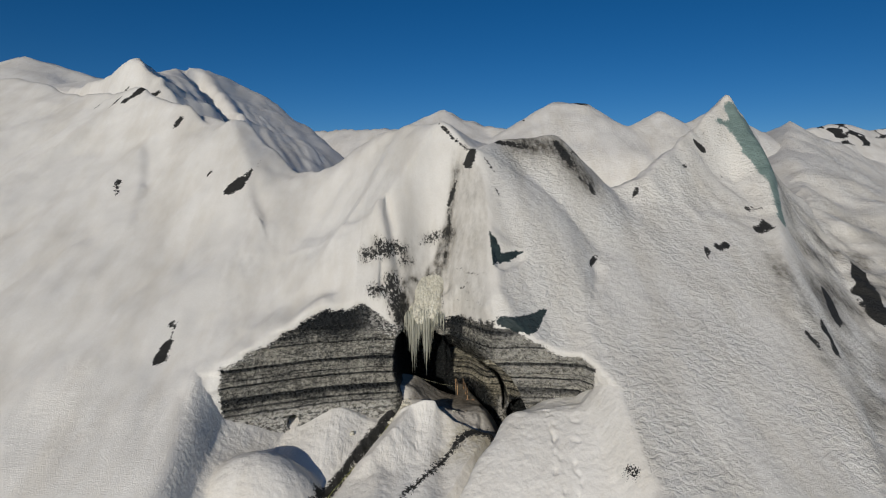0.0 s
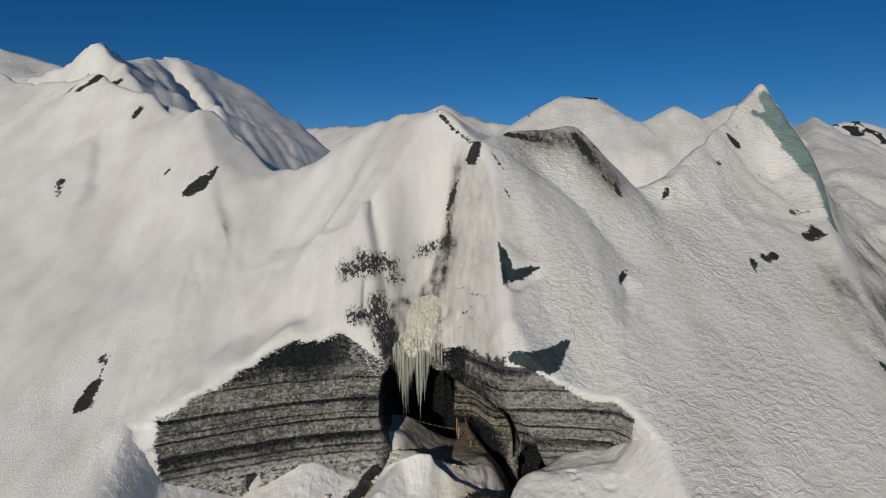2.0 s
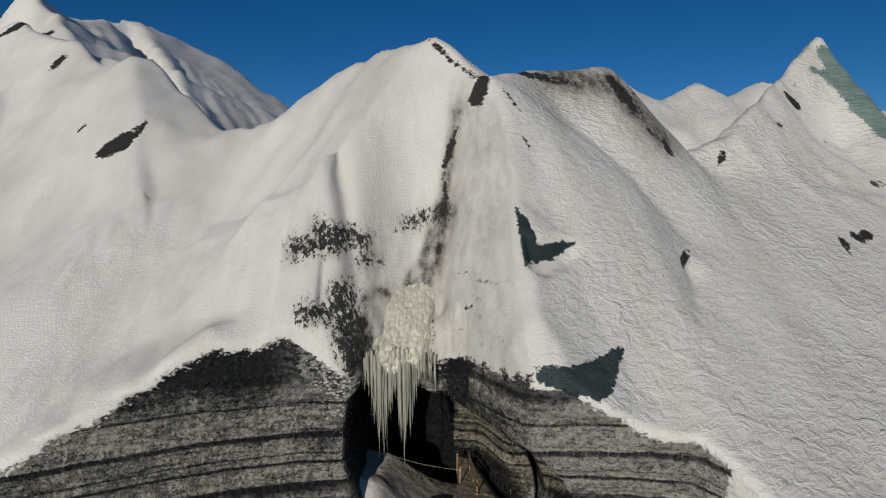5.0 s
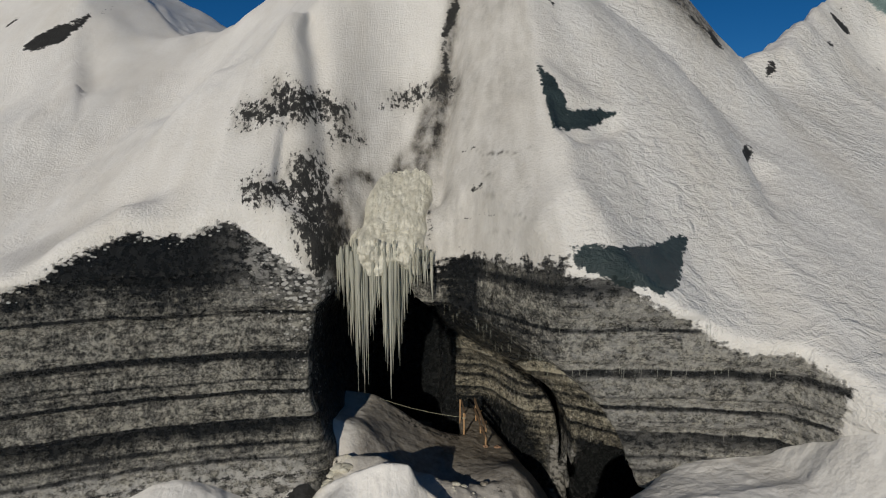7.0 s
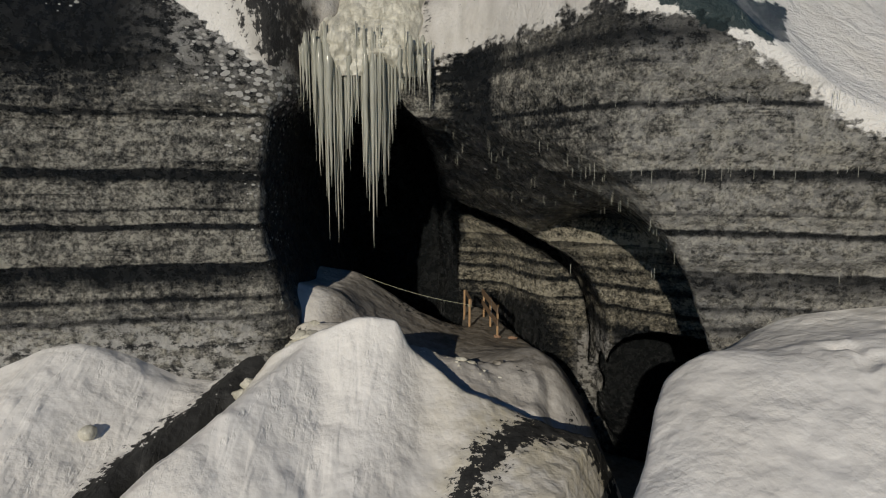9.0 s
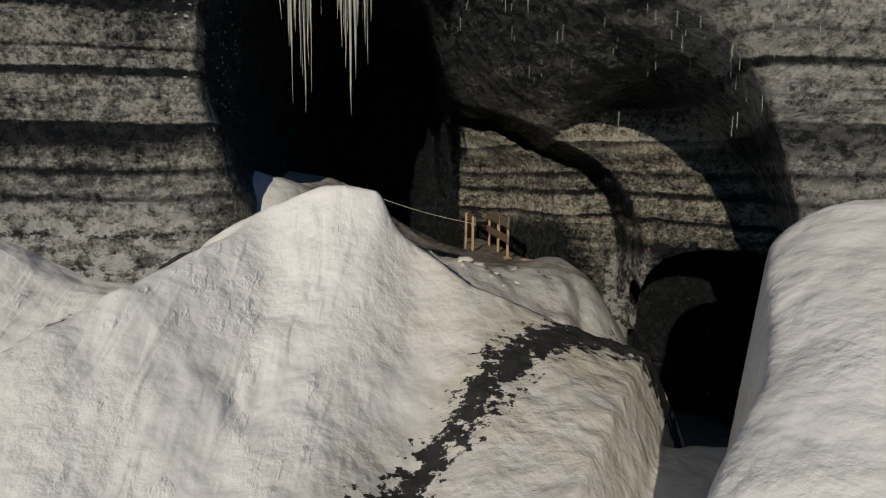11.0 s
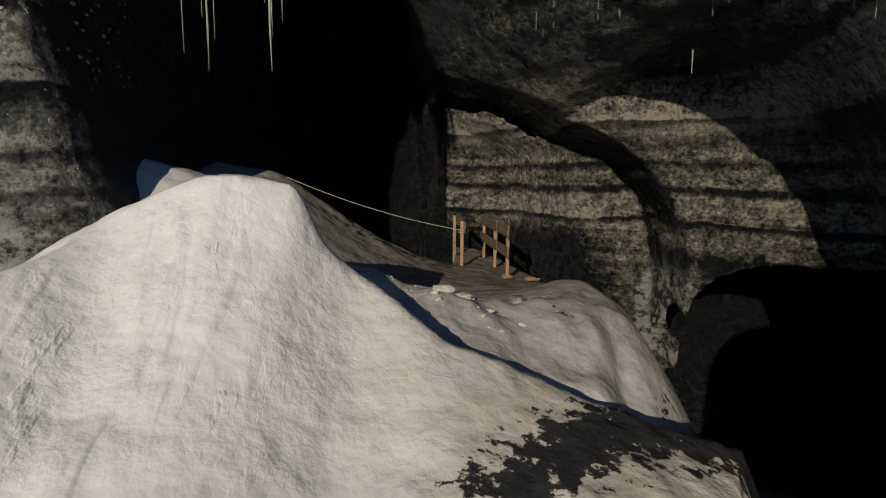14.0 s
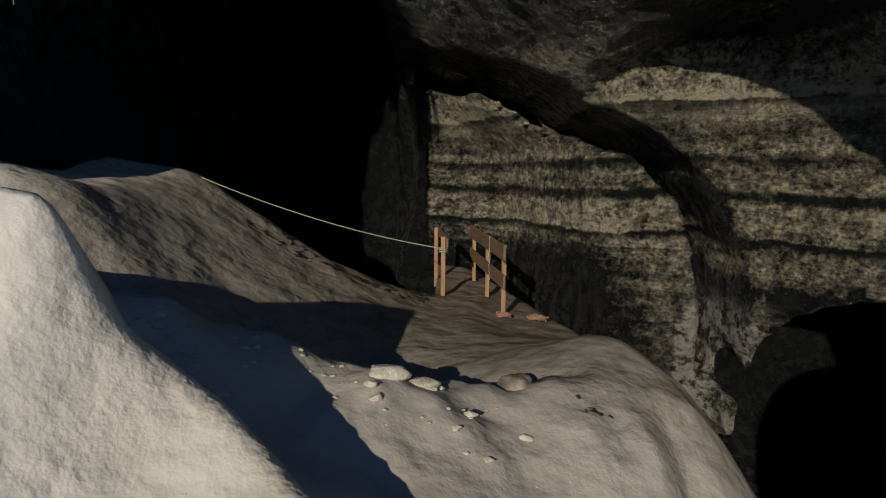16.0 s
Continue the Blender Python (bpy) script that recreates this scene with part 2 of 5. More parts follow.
def ground_height(x, y):
    """The snow underfoot: floor of the hollow, drift at the cave mouth, platform, block under the right wall."""
    g = hollow(x, y)
    wob = 0.25 * fbm(x * 0.5, y * 0.5, 2.2, 3)
    # snow foot along the left wall
    foot = 0.62 + 0.55 * step(-5.2, -7.2, x) - 0.42 * np.maximum(39.0 - y, 0) + 0.05 * np.maximum(x + 7, 0) - 0.25 * np.maximum(-7.5 - x, 0) + 1.0 * np.maximum(-10.6 - x, 0) + 1.8 * np.maximum(-13.8 - x, 0)
    foot = foot + 0.18 * np.clip(x + 5.2, 0, 1.3) * np.clip((y - 37.4) / 2, 0, 1)
    foot = foot - 0.16 * np.maximum(x + 6.2 + 0.75 * np.maximum(39.6 - y, 0), 0) ** 1.7 - 1.6 * np.maximum(x + 3.6 + 0.6 * np.maximum(39.6 - y, 0), 0)
    g = smax(g, foot + 0.4 * wob, 0.3)
    # rounded hump low on the left
    r = np.hypot((x + 10.9) / 3.3, (y - 33.0) / 2.7)
    g = smax(g, 0.75 - 1.9 * r ** 2 + 0.3 * wob, 0.35)
    # terrace under the right wall, with a steep side towards the drift
    edge = 3.56 + 0.57 * (y - 36.0) + 0.50 * np.maximum(y - 36.8, 0) + 0.15 * fbm(y * 0.6, 3.3, 0.5, 2) - 0.33 * step(35.0, 34.0, y)
    side = x - edge
    block = 1.80 + 0.15 * (x - 4.2) - 0.26 * step(36.0, 37.4, y) * step(4.6, 5.8, x) - 0.30 * np.maximum(36.8 - y, 0) - 0.035 * np.maximum(36.8 - y, 0) ** 2
    block = block - 0.45 * np.exp(-np.maximum(side, 0) / 0.5) - np.clip(-side, 0, 6) * 8.0 + 0.15 * wob
    block = block + 1.25 * np.maximum(x - 9.0 - 0.12 * np.maximum(36.8 - y, 0), 0)
    for (x0, y0), (x1, y1), gap in (((6.75, 36.6), (6.6, 29.0), 0.42), ((8.35, 36.0), (7.3, 29.5), 0.36)):
        off, t = along(x, y, (x0, y0), (x1, y1))
        tread = np.clip(perlin(x * 2.6, y * 2.2, gap * 9) + 0.08, 0, 1) - 0.10
        block = block - 0.42 * np.exp(-(off / 0.26) ** 2) * tread
    g = smax(g, np.where(y < 39.5, block, -4.0), 0.15)
    # platform in the cave
    p = eased(x, (-4.7, -3.26, -2.08, -1.78, -1.27, -0.9, -0.3, 0.46, 1.15, 3), (2.48, 2.08, 1.90, 1.74, 1.40, 1.14, 0.76, 0.41, 0.18, 0.17), 0.15)
    p = p - 0.17 * np.clip(43.8 - y, 0, 2.6) * step(1.3, 0.1, x) * step(-4.4, -3.2, x)
    ridge = np.where(x < 1.0, 43.9 + 0.25 * np.clip(x + 0.3, 0, 1.3), 99)
    p = p - 0.75 * np.maximum(y - ridge, 0)
    p = p - 0.55 * np.maximum(40.4 + 0.9 * step(0.5, -2.0, x) - y, 0) - 0.15 * np.maximum(x - 1.5, 0)
    p = p + 0.50 * np.exp(-((x - 2.45) / 0.8) ** 2 - ((y - 41.0) / 1.1) ** 2)
    bend = 2.75 + 0.10 * np.clip(y - 39.0, 0, 3) - 0.30 * np.maximum(y - 42.0, 0)
    p = p - 1.15 * np.maximum(x - bend, 0) ** 1.7
    p = p + 0.42 * np.exp(-((x + 3.2) / 0.75) ** 2 - ((y - 41.2) / 1.0) ** 2) + 0.22 * np.exp(-((x + 2.2) / 0.6) ** 2 - ((y - 41.2) / 0.9) ** 2)
    lines = np.sin(7.0 * (0.8 * x + 0.5 * y) + 3.0 * perlin(x * 0.9, y * 0.9, 5.5)) * np.exp(-((x - 2.5) / 0.9) ** 2 - ((y - 40.8) / 1.1) ** 2)
    p = p + 0.022 * lines
    p = p - 0.9 * np.maximum(41.0 - y, 0) * step(-2.4, -3.2, x)
    p = np.where(y > 38.9, p + 0.12 * wob, -4)
    g = smax(g, p, 0.12)
    # broken lip of snow along the platform's front
    lip = tent(x, y, [(-2.4, 40.6, 1.62), (-1.5, 40.2, 1.34), (-0.74, 40.05, 1.04), (-0.3, 40.0, 0.93), (0.17, 39.95, 0.74), (0.73, 39.9, 0.63), (1.46, 40.1, 0.44), (2.2, 40.5, 0.48)], 0.55, 0.05)
    lip = lip + 0.10 * perlin(x * 2.3, y * 2.3, 4.2) + 0.05 * perlin(x * 6.0, y * 6.0, 1.2) - 1.1 * np.maximum(y - 40.15 - 0.25 * np.maximum(x - 0.7, 0), 0) - 2.2 * np.maximum(x - 2.3 - 0.3 * np.maximum(y - 39.5, 0), 0) ** 1.5
    g = smax(g, np.where(y > 38.9, lip, -4), 0.06)
    # the drift that stands before the mouth
    yc = 38.85 + 0.1 * np.sin(x * 1.3) - 0.55 * step(-0.1, 0.9, x) * step(4.2, 2.6, x)
    steep = eased(x, (-4, -3, -1.5, 0, 1, 2), (0, 0.95, 1.9, 1.55, 0.6, 0), 0.3)
    front = np.maximum(yc - y, 0)
    sharp, smooth = soft_crest(x), eased(x, CREST_X, CREST_Z, 0.75)
    m = smooth + (sharp - smooth) * np.exp(-front / 0.45) - steep * (1 - np.exp(-np.maximum(front - 0.08, 0) / 1.6)) - 0.25 * front - 1.6 * np.maximum(y - yc, 0) ** 1.15
    m = m + 0.12 * wob * step(0.0, 1.2, front) - 1.7 * np.maximum(x - 2.15 - 0.55 * (y - 36.3), 0)
    m = m - 0.10 * step(-1.4, -2.2, x)
    m = m + 0.10 * np.exp(-((x + 1.55) / 0.25) ** 2 - ((y - 36.9) / 0.35) ** 2)
    for p, q, w, up in (((-1.42, 38.50), (-1.30, 38.22), 0.035, 0.07), ((-1.46, 38.16), (-1.38, 37.90), 0.025, -0.05), ((-1.36, 37.85), (-1.18, 37.4), 0.03, -0.04), ((-2.25, 37.0), (-1.95, 36.6), 0.06, 0.05), ((-1.95, 36.6), (-1.75, 36.1), 0.06, -0.06), ((-1.70, 36.5), (-1.60, 36.1), 0.05, 0.05)):
        off, t = along(x, y, p, q)
        m = m + up * np.exp(-(off / w) ** 2) - 0.4 * up * np.exp(-((off - 2.2 * w) / w) ** 2)
    g = smax(g, m, 0.10)
    # rib on the drift's left, beside the trench
    rib = tent(x, y, [(-2.2, 38.6, 1.37), (-3.05, 36.75, 0.80), (-3.5, 36.1, 0.50), (-4.4, 35.0, -0.15)], 0.9, 0.12)
    g = smax(g, np.where(y < 39.3, rib + 0.10 * wob, -4), 0.18)
    fine = 0.06 * fbm(x * 1.3, y * 1.3, 3.1, 4) + 0.018 * fbm(x * 5.0, y * 3.5, 8.1, 2) * step(39.3, 38.8, y)
    waves = 0.06 * (0.22 - np.abs(perlin(x * 3.0 + 0.5 * y, y * 3.2 - 0.7 * x, 1.9))) * step(-0.3, 0.9, x) * step(4.2, 3.4, x)
    vein = np.clip(perlin(x * 3.4 + 0.25 * y, y * 0.55, 6.3) + 0.4 * perlin(x * 5.0, y * 2.5, 2.3) - 0.08, 0, 1)
    waves = waves + 0.034 * vein * step(-0.4, -1.2, x)
    g = g + fine + waves * step(39.2, 38.2, y) * step(34, 36, y)
    # narrow trench where the marked path runs along the left wall's foot
    d1, t1 = along(x, y, (-3.0, 39.9), (-3.65, 38.8))
    d2, t2 = along(x, y, (-3.65, 38.8), (-5.2, 36.2))
    d3, t3 = along(x, y, (-5.2, 36.2), (-8.0, 31.0))
    d = np.minimum(np.minimum(d1, d2), d3) + 0.12 * fbm(x * 1.7, y * 1.7, 7.7, 2)
    g = g - 0.55 * np.exp(-(d / 0.28) ** 2) - 0.26 * np.exp(-((x + 4.7) / 0.9) ** 2 - ((y - 39.8) / 0.9) ** 2)
    return g


def inner_wall(x, z):
    """y of the wall at the back of the cave mouth, with the black passage at its left."""
    y = 47.0 - 2.7 * step(1.9, 3.6, x) - 0.30 * np.maximum(x - 3.6, 0) ** 1.5 + 9.0 * step(0.45, -0.6, x - 0.45 + 0.55 * (3.0 - z)) ** 1.2
    y = y - 0.35 * np.maximum(z - 3.25, 0)
    zz = z + 0.10 * perlin(x * 0.35, 0.0, z * 0.3)
    for zb in INNER_BANDS:
        y = y + 0.14 * np.exp(-((zz - zb) / 0.13) ** 2)
    # the upper right block stands out over the lower left one
    line = np.interp(x, [p[0] for p in CREVICE[:-1]] + [4.9], [p[1] for p in CREVICE[:-1]] + [-9.0])
    y = y - 0.55 * step(-0.03, 0.10, z - line + 0.08 * perlin(x * 1.3, 5.0, z * 1.3))
    y = y + 2.2 * step(0.80, 0.30, x - 0.12 * perlin(x * 0.8, 2.0, z * 1.5) + 0.25 * np.clip(1.6 - z, 0, 2))
    return y


def brink(x):
    """How softly the hollow's rim rounds over into the slope."""
    return 1.5 * step(-12.8, -15.0, x) + 1.4 * step(-16.5, -19.0, x)


def under(x, y, h):
    """Ice just below the snow underfoot."""
    g = ground_height(x, y)
    return g - 0.12 - 0.25 * step(0.2, 1.4, h - g)


def glacier_field(x, y, z):
    """Below zero inside the ice."""
    H = hill(x[:, :, 0], y[:, :, 0])[:, :, None]
    d = (z - H) * 0.72
    F = cliff(x[:, 0, :], z[:, 0, :])[:, None, :]
    P = under(x[:, :, 0], y[:, :, 0], H[:, :, 0])[:, :, None]
    air = smax((P - z) * 0.9, y - F, 0.15)
    d = smax(d, -air, 0.12 + brink(x) + 0.6 * step(8.8, 10.5, x))
    e = np.sqrt(((x - 2.3) / 6.1) ** 2 + ((y - 42.0) / 6.4) ** 2 + ((z + 0.2) / 6.3) ** 2)
    room = (e - 1) * 5.6
    chamber = (((np.abs(x - 6.8) / 1.9) ** 4 + (np.abs(y - 42.8) / 3.4) ** 4 + (np.abs(z + 1.3) / 1.75) ** 4) ** 0.25 - 1) * 1.6
    nook = (np.sqrt(((x + 10.1) / 0.42) ** 2 + ((y - 38.6) / 0.9) ** 2 + ((z - 0.55) / 0.5) ** 2) - 1) * 0.42
    left = -3.42 + 0.28 * np.clip(3.4 - z, 0, 2.2) + 0.10 * np.maximum(z - 4.5, 0) - x
    I = inner_wall(x[:, 0, :], z[:, 0, :])[:, None, :]
    passage = ((np.abs(x + 1.7) / 2.0) ** 3.2 + (np.abs(z - 2.2) / 4.3) ** 3.2) ** (1 / 3.2) * 2.0 - 2.0
    passage = smax(passage, np.abs(y - 43.4) - 5.9, 0.4)
    wide = x - 0.55 * np.clip(y - 38.6, 0, 5) * step(2.5, 5.0, x)
    roof = eased(wide, (-0.6, 0.37, 1.5, 2.4, 3.88, 4.75, 5.2, 5.5), (6.4, 6.15, 5.35, 4.68, 3.55, 2.55, 1.5, 0.4), 0.25)
    roof = roof - 0.42 * np.maximum(y - 40.6, 0) + 0.34 * np.clip(40.6 - y, 0, 3)
    room = smax(room, (z - roof) * 0.75, 0.35)
    room = smin(smax(room, y - I, 0.10), chamber, 0.1)
    # deep crevice that winds down between the two blocks of the back wall
    X, Z = x[:, 0, :], z[:, 0, :]
    gap = np.minimum.reduce([along(X, Z, p, q)[0] for p, q in zip(CREVICE, CREVICE[1:])])
    gap = (gap - 0.13 - 0.07 * step(1.6, 2.6, Z) + 0.07 * perlin(X * 2.1, 8.0, Z * 2.1))[:, None, :]
    room = smin(room, smax(gap, np.abs(y - 45.2) - 2.2, 0.05), 0.05)
    room = smax(smin(room, passage, 0.3), left, 0.2)
    d = smax(d, -smin(room, nook, 0.05), 0.22)
    near = np.abs(d) < 0.6
    X, Y, Z = (np.broadcast_to(a, d.shape)[near] for a in (x, y, z))
    depth = (H - z)[near]
    rough = 0.10 * fbm(X * 1.1, Y * 1.1, Z * 1.6, 3) + 0.04 * perlin(X * 3.1, Y * 3.1, Z * 3.1)
    d[near] += rough * step(0.1, 0.6, depth)
    return d


def surface_net(field, lo, h):
    """Quads round the zero level of a grid of values."""
    inside = field < 0
    shape = np.array(field.shape)
    cells = shape - 1
    total = np.zeros((*cells, 3), np.float32)
    count = np.zeros(cells, np.float32)
    for axis in range(3):
        a = [slice(None)] * 3
        b = [slice(None)] * 3
        a[axis], b[axis] = slice(0, -1), slice(1, None)
        f0, f1 = field[tuple(a)], field[tuple(b)]
        cross = (f0 < 0) != (f1 < 0)
        t = np.where(cross, f0 / np.where(cross, f0 - f1, 1), 0).astype(np.float32)
        o1, o2 = [k for k in range(3) if k != axis]
        for s1 in (0, 1):
            for s2 in (0, 1):
                cut = [slice(None)] * 3
                cut[o1] = slice(s1, s1 + cells[o1])
                cut[o2] = slice(s2, s2 + cells[o2])
                c = cross[tuple(cut)]
                count += c
                total[..., axis] += t[tuple(cut)] * c
                total[..., o1] += s1 * c
                total[..., o2] += s2 * c
    used = count > 0
    index = np.full(cells, -1)
    index[used] = np.arange(used.sum())
    where = np.argwhere(used)
    verts = (where + total[used] / count[used][:, None]) * h + np.array(lo)
    quads = []
    for axis in range(3):
        a = [slice(1, -1)] * 3
        b = [slice(1, -1)] * 3
        a[axis], b[axis] = slice(0, -1), slice(1, None)
        s0, s1 = inside[tuple(a)], inside[tuple(b)]
        o1, o2 = [(1, 2), (2, 0), (0, 1)][axis]
        for flip, hit in ((False, s0 & ~s1), (True, ~s0 & s1)):
            p = np.argwhere(hit)
            p[:, o1] += 1
            p[:, o2] += 1
            e1, e2 = np.zeros(3, int), np.zeros(3, int)
            e1[o1], e2[o2] = 1, 1
            corner = [p - e1 - e2, p - e2, p, p - e1]
            q = np.stack([index[tuple(c.T)] for c in corner], 1)
            quads.append(q[:, ::-1] if flip else q)
    return verts, np.concatenate(quads)


def sheet(xs, ys, height):
    """A height field over the grid xs, ys."""
    X, Y = np.meshgrid(xs, ys, indexing="ij")
    v = np.stack([X, Y, height(X, Y)], -1).reshape(-1, 3)
    i = np.arange(len(xs) * len(ys)).reshape(len(xs), len(ys))
    q = np.stack([i[:-1, :-1], i[1:, :-1], i[1:, 1:], i[:-1, 1:]], -1).reshape(-1, 4)
    return v, q


def mesh_from(name, verts, quads, smooth=True):
    me = bpy.data.meshes.new(name)
    me.vertices.add(len(verts))
    me.vertices.foreach_set("co", np.asarray(verts, np.float32).ravel())
    me.loops.add(quads.size)
    me.loops.foreach_set("vertex_index", quads.astype(np.int32).ravel())
    me.polygons.add(len(quads))
    me.polygons.foreach_set("loop_start", np.arange(0, quads.size, quads.shape[1], dtype=np.int32))
    me.update(calc_edges=True)
    me.validate()
    me.polygons.foreach_set("use_smooth", np.full(len(me.polygons), smooth))
    return me


def give(me, name, values):
    me.attributes.new(name, 'FLOAT', 'POINT').data.foreach_set("value", np.asarray(values, np.float32))


# ---------------------------------------------------------------- materials
class Nodes:
    """Short hand for a node material."""

    def __init__(self, name):
        self.m = bpy.data.materials.new(name)
        self.m.use_nodes = True
        self.t = self.m.node_tree
        self.bsdf = self.t.nodes["Principled BSDF"]
        self.pos = self.t.nodes.new("ShaderNodeNewGeometry").outputs["Position"]

    def put(self, sock, value):
        if isinstance(value, bpy.types.NodeSocket):
            self.t.links.new(value, sock)
        elif value is not None:
            sock.default_value = value

    def attr(self, name):
        n = self.t.nodes.new("ShaderNodeAttribute")
        n.attribute_name = name
        return n.outputs["Fac"]

    def math(self, op, a, b=0.0, c=0.0, clamp=False):
        n = self.t.nodes.new("ShaderNodeMath")
        n.operation, n.use_clamp = op, clamp
        for s, v in zip(n.inputs, (a, b, c)):
            self.put(s, v)
        return n.outputs[0]

    def noise(self, scale, detail=4.0, rough=0.55, stretch=(1, 1, 1), turn=(0, 0, 0), warp=0.0):
        mp = self.t.nodes.new("ShaderNodeMapping")
        self.put(mp.inputs["Vector"], self.pos)
        mp.inputs["Scale"].default_value = stretch
        mp.inputs["Rotation"].default_value = turn
        n = self.t.nodes.new("ShaderNodeTexNoise")
        self.put(n.inputs["Vector"], mp.outputs[0])
        n.inputs["Scale"].default_value, n.inputs["Detail"].default_value = scale, detail
        n.inputs["Roughness"].default_value, n.inputs["Distortion"].default_value = rough, warp
        return n.outputs["Fac"]

    def cells(self, scale, stretch=(1, 1, 1), feature='F1'):
        mp = self.t.nodes.new("ShaderNodeMapping")
        self.put(mp.inputs["Vector"], self.pos)
        mp.inputs["Scale"].default_value = stretch
        n = self.t.nodes.new("ShaderNodeTexVoronoi")
        n.feature = feature
        self.put(n.inputs["Vector"], mp.outputs[0])
        n.inputs["Scale"].default_value = scale
        return n.outputs["Distance"]

    def ramp(self, fac, stops, ease='LINEAR'):
        n = self.t.nodes.new("ShaderNodeValToRGB")
        n.color_ramp.interpolation = ease
        e = n.color_ramp.elements
        while len(e) < len(stops):
            e.new(0.5)
        for k, (p, c) in zip(e, stops):
            k.position = p
            k.color = (c, c, c, 1) if isinstance(c, float) else (*c, 1)
        self.put(n.inputs[0], fac)
        return n.outputs[0]

    def mix(self, fac, a, b, mode='MIX'):
        n = self.t.nodes.new("ShaderNodeMix")
        n.data_type, n.blend_type = 'RGBA', mode
        self.put(n.inputs[0], fac)
        for s, v in ((n.inputs[6], a), (n.inputs[7], b)):
            self.put(s, (*v, 1) if isinstance(v, tuple) else v)
        return n.outputs[2]

    def lerp(self, fac, a, b):
        n = self.t.nodes.new("ShaderNodeMix")
        self.put(n.inputs[0], fac)
        self.put(n.inputs[2], a)
        self.put(n.inputs[3], b)
        return n.outputs[0]

    def bump(self, height, strength=0.5, distance=0.05, normal=None):
        n = self.t.nodes.new("ShaderNodeBump")
        n.inputs["Strength"].default_value, n.inputs["Distance"].default_value = strength, distance
        self.put(n.inputs["Height"], height)
        self.put(n.inputs["Normal"], normal)
        return n.outputs[0]

    def done(self, colour=None, rough=0.5, normal=None, **more):
        b = self.bsdf.inputs
        self.put(b["Base Color"], (*colour, 1) if isinstance(colour, tuple) else colour)
        self.put(b["Roughness"], rough)
        self.put(b["Normal"], normal)
        for k, v in more.items():
            self.put(b[k.replace("_", " ")], v)
        return self.m


def snow_colour(n):
    """Old wind-packed snow with fine dust drawn out along the fall line."""
    big = n.noise(0.35, 5, 0.6)
    fine = n.noise(9.0, 3, 0.6)
    dust = n.noise(0.30, 6, 0.66, (1.0, 0.30, 0.30), (0, 0, 0.49))
    c = n.mix(n.ramp(big, [(0.3, 0.0), (0.7, 1.0)]), (0.88, 0.865, 0.825), (0.80, 0.78, 0.735))
    c = n.mix(n.math('MULTIPLY', n.ramp(dust, [(0.45, 0.0), (0.69, 1.0)]), 0.52), c, (0.62, 0.575, 0.495))
    return n.mix(n.math('MULTIPLY', n.ramp(fine, [(0.35, 0.0), (0.75, 1.0)]), 0.22), c, (0.64, 0.61, 0.56))


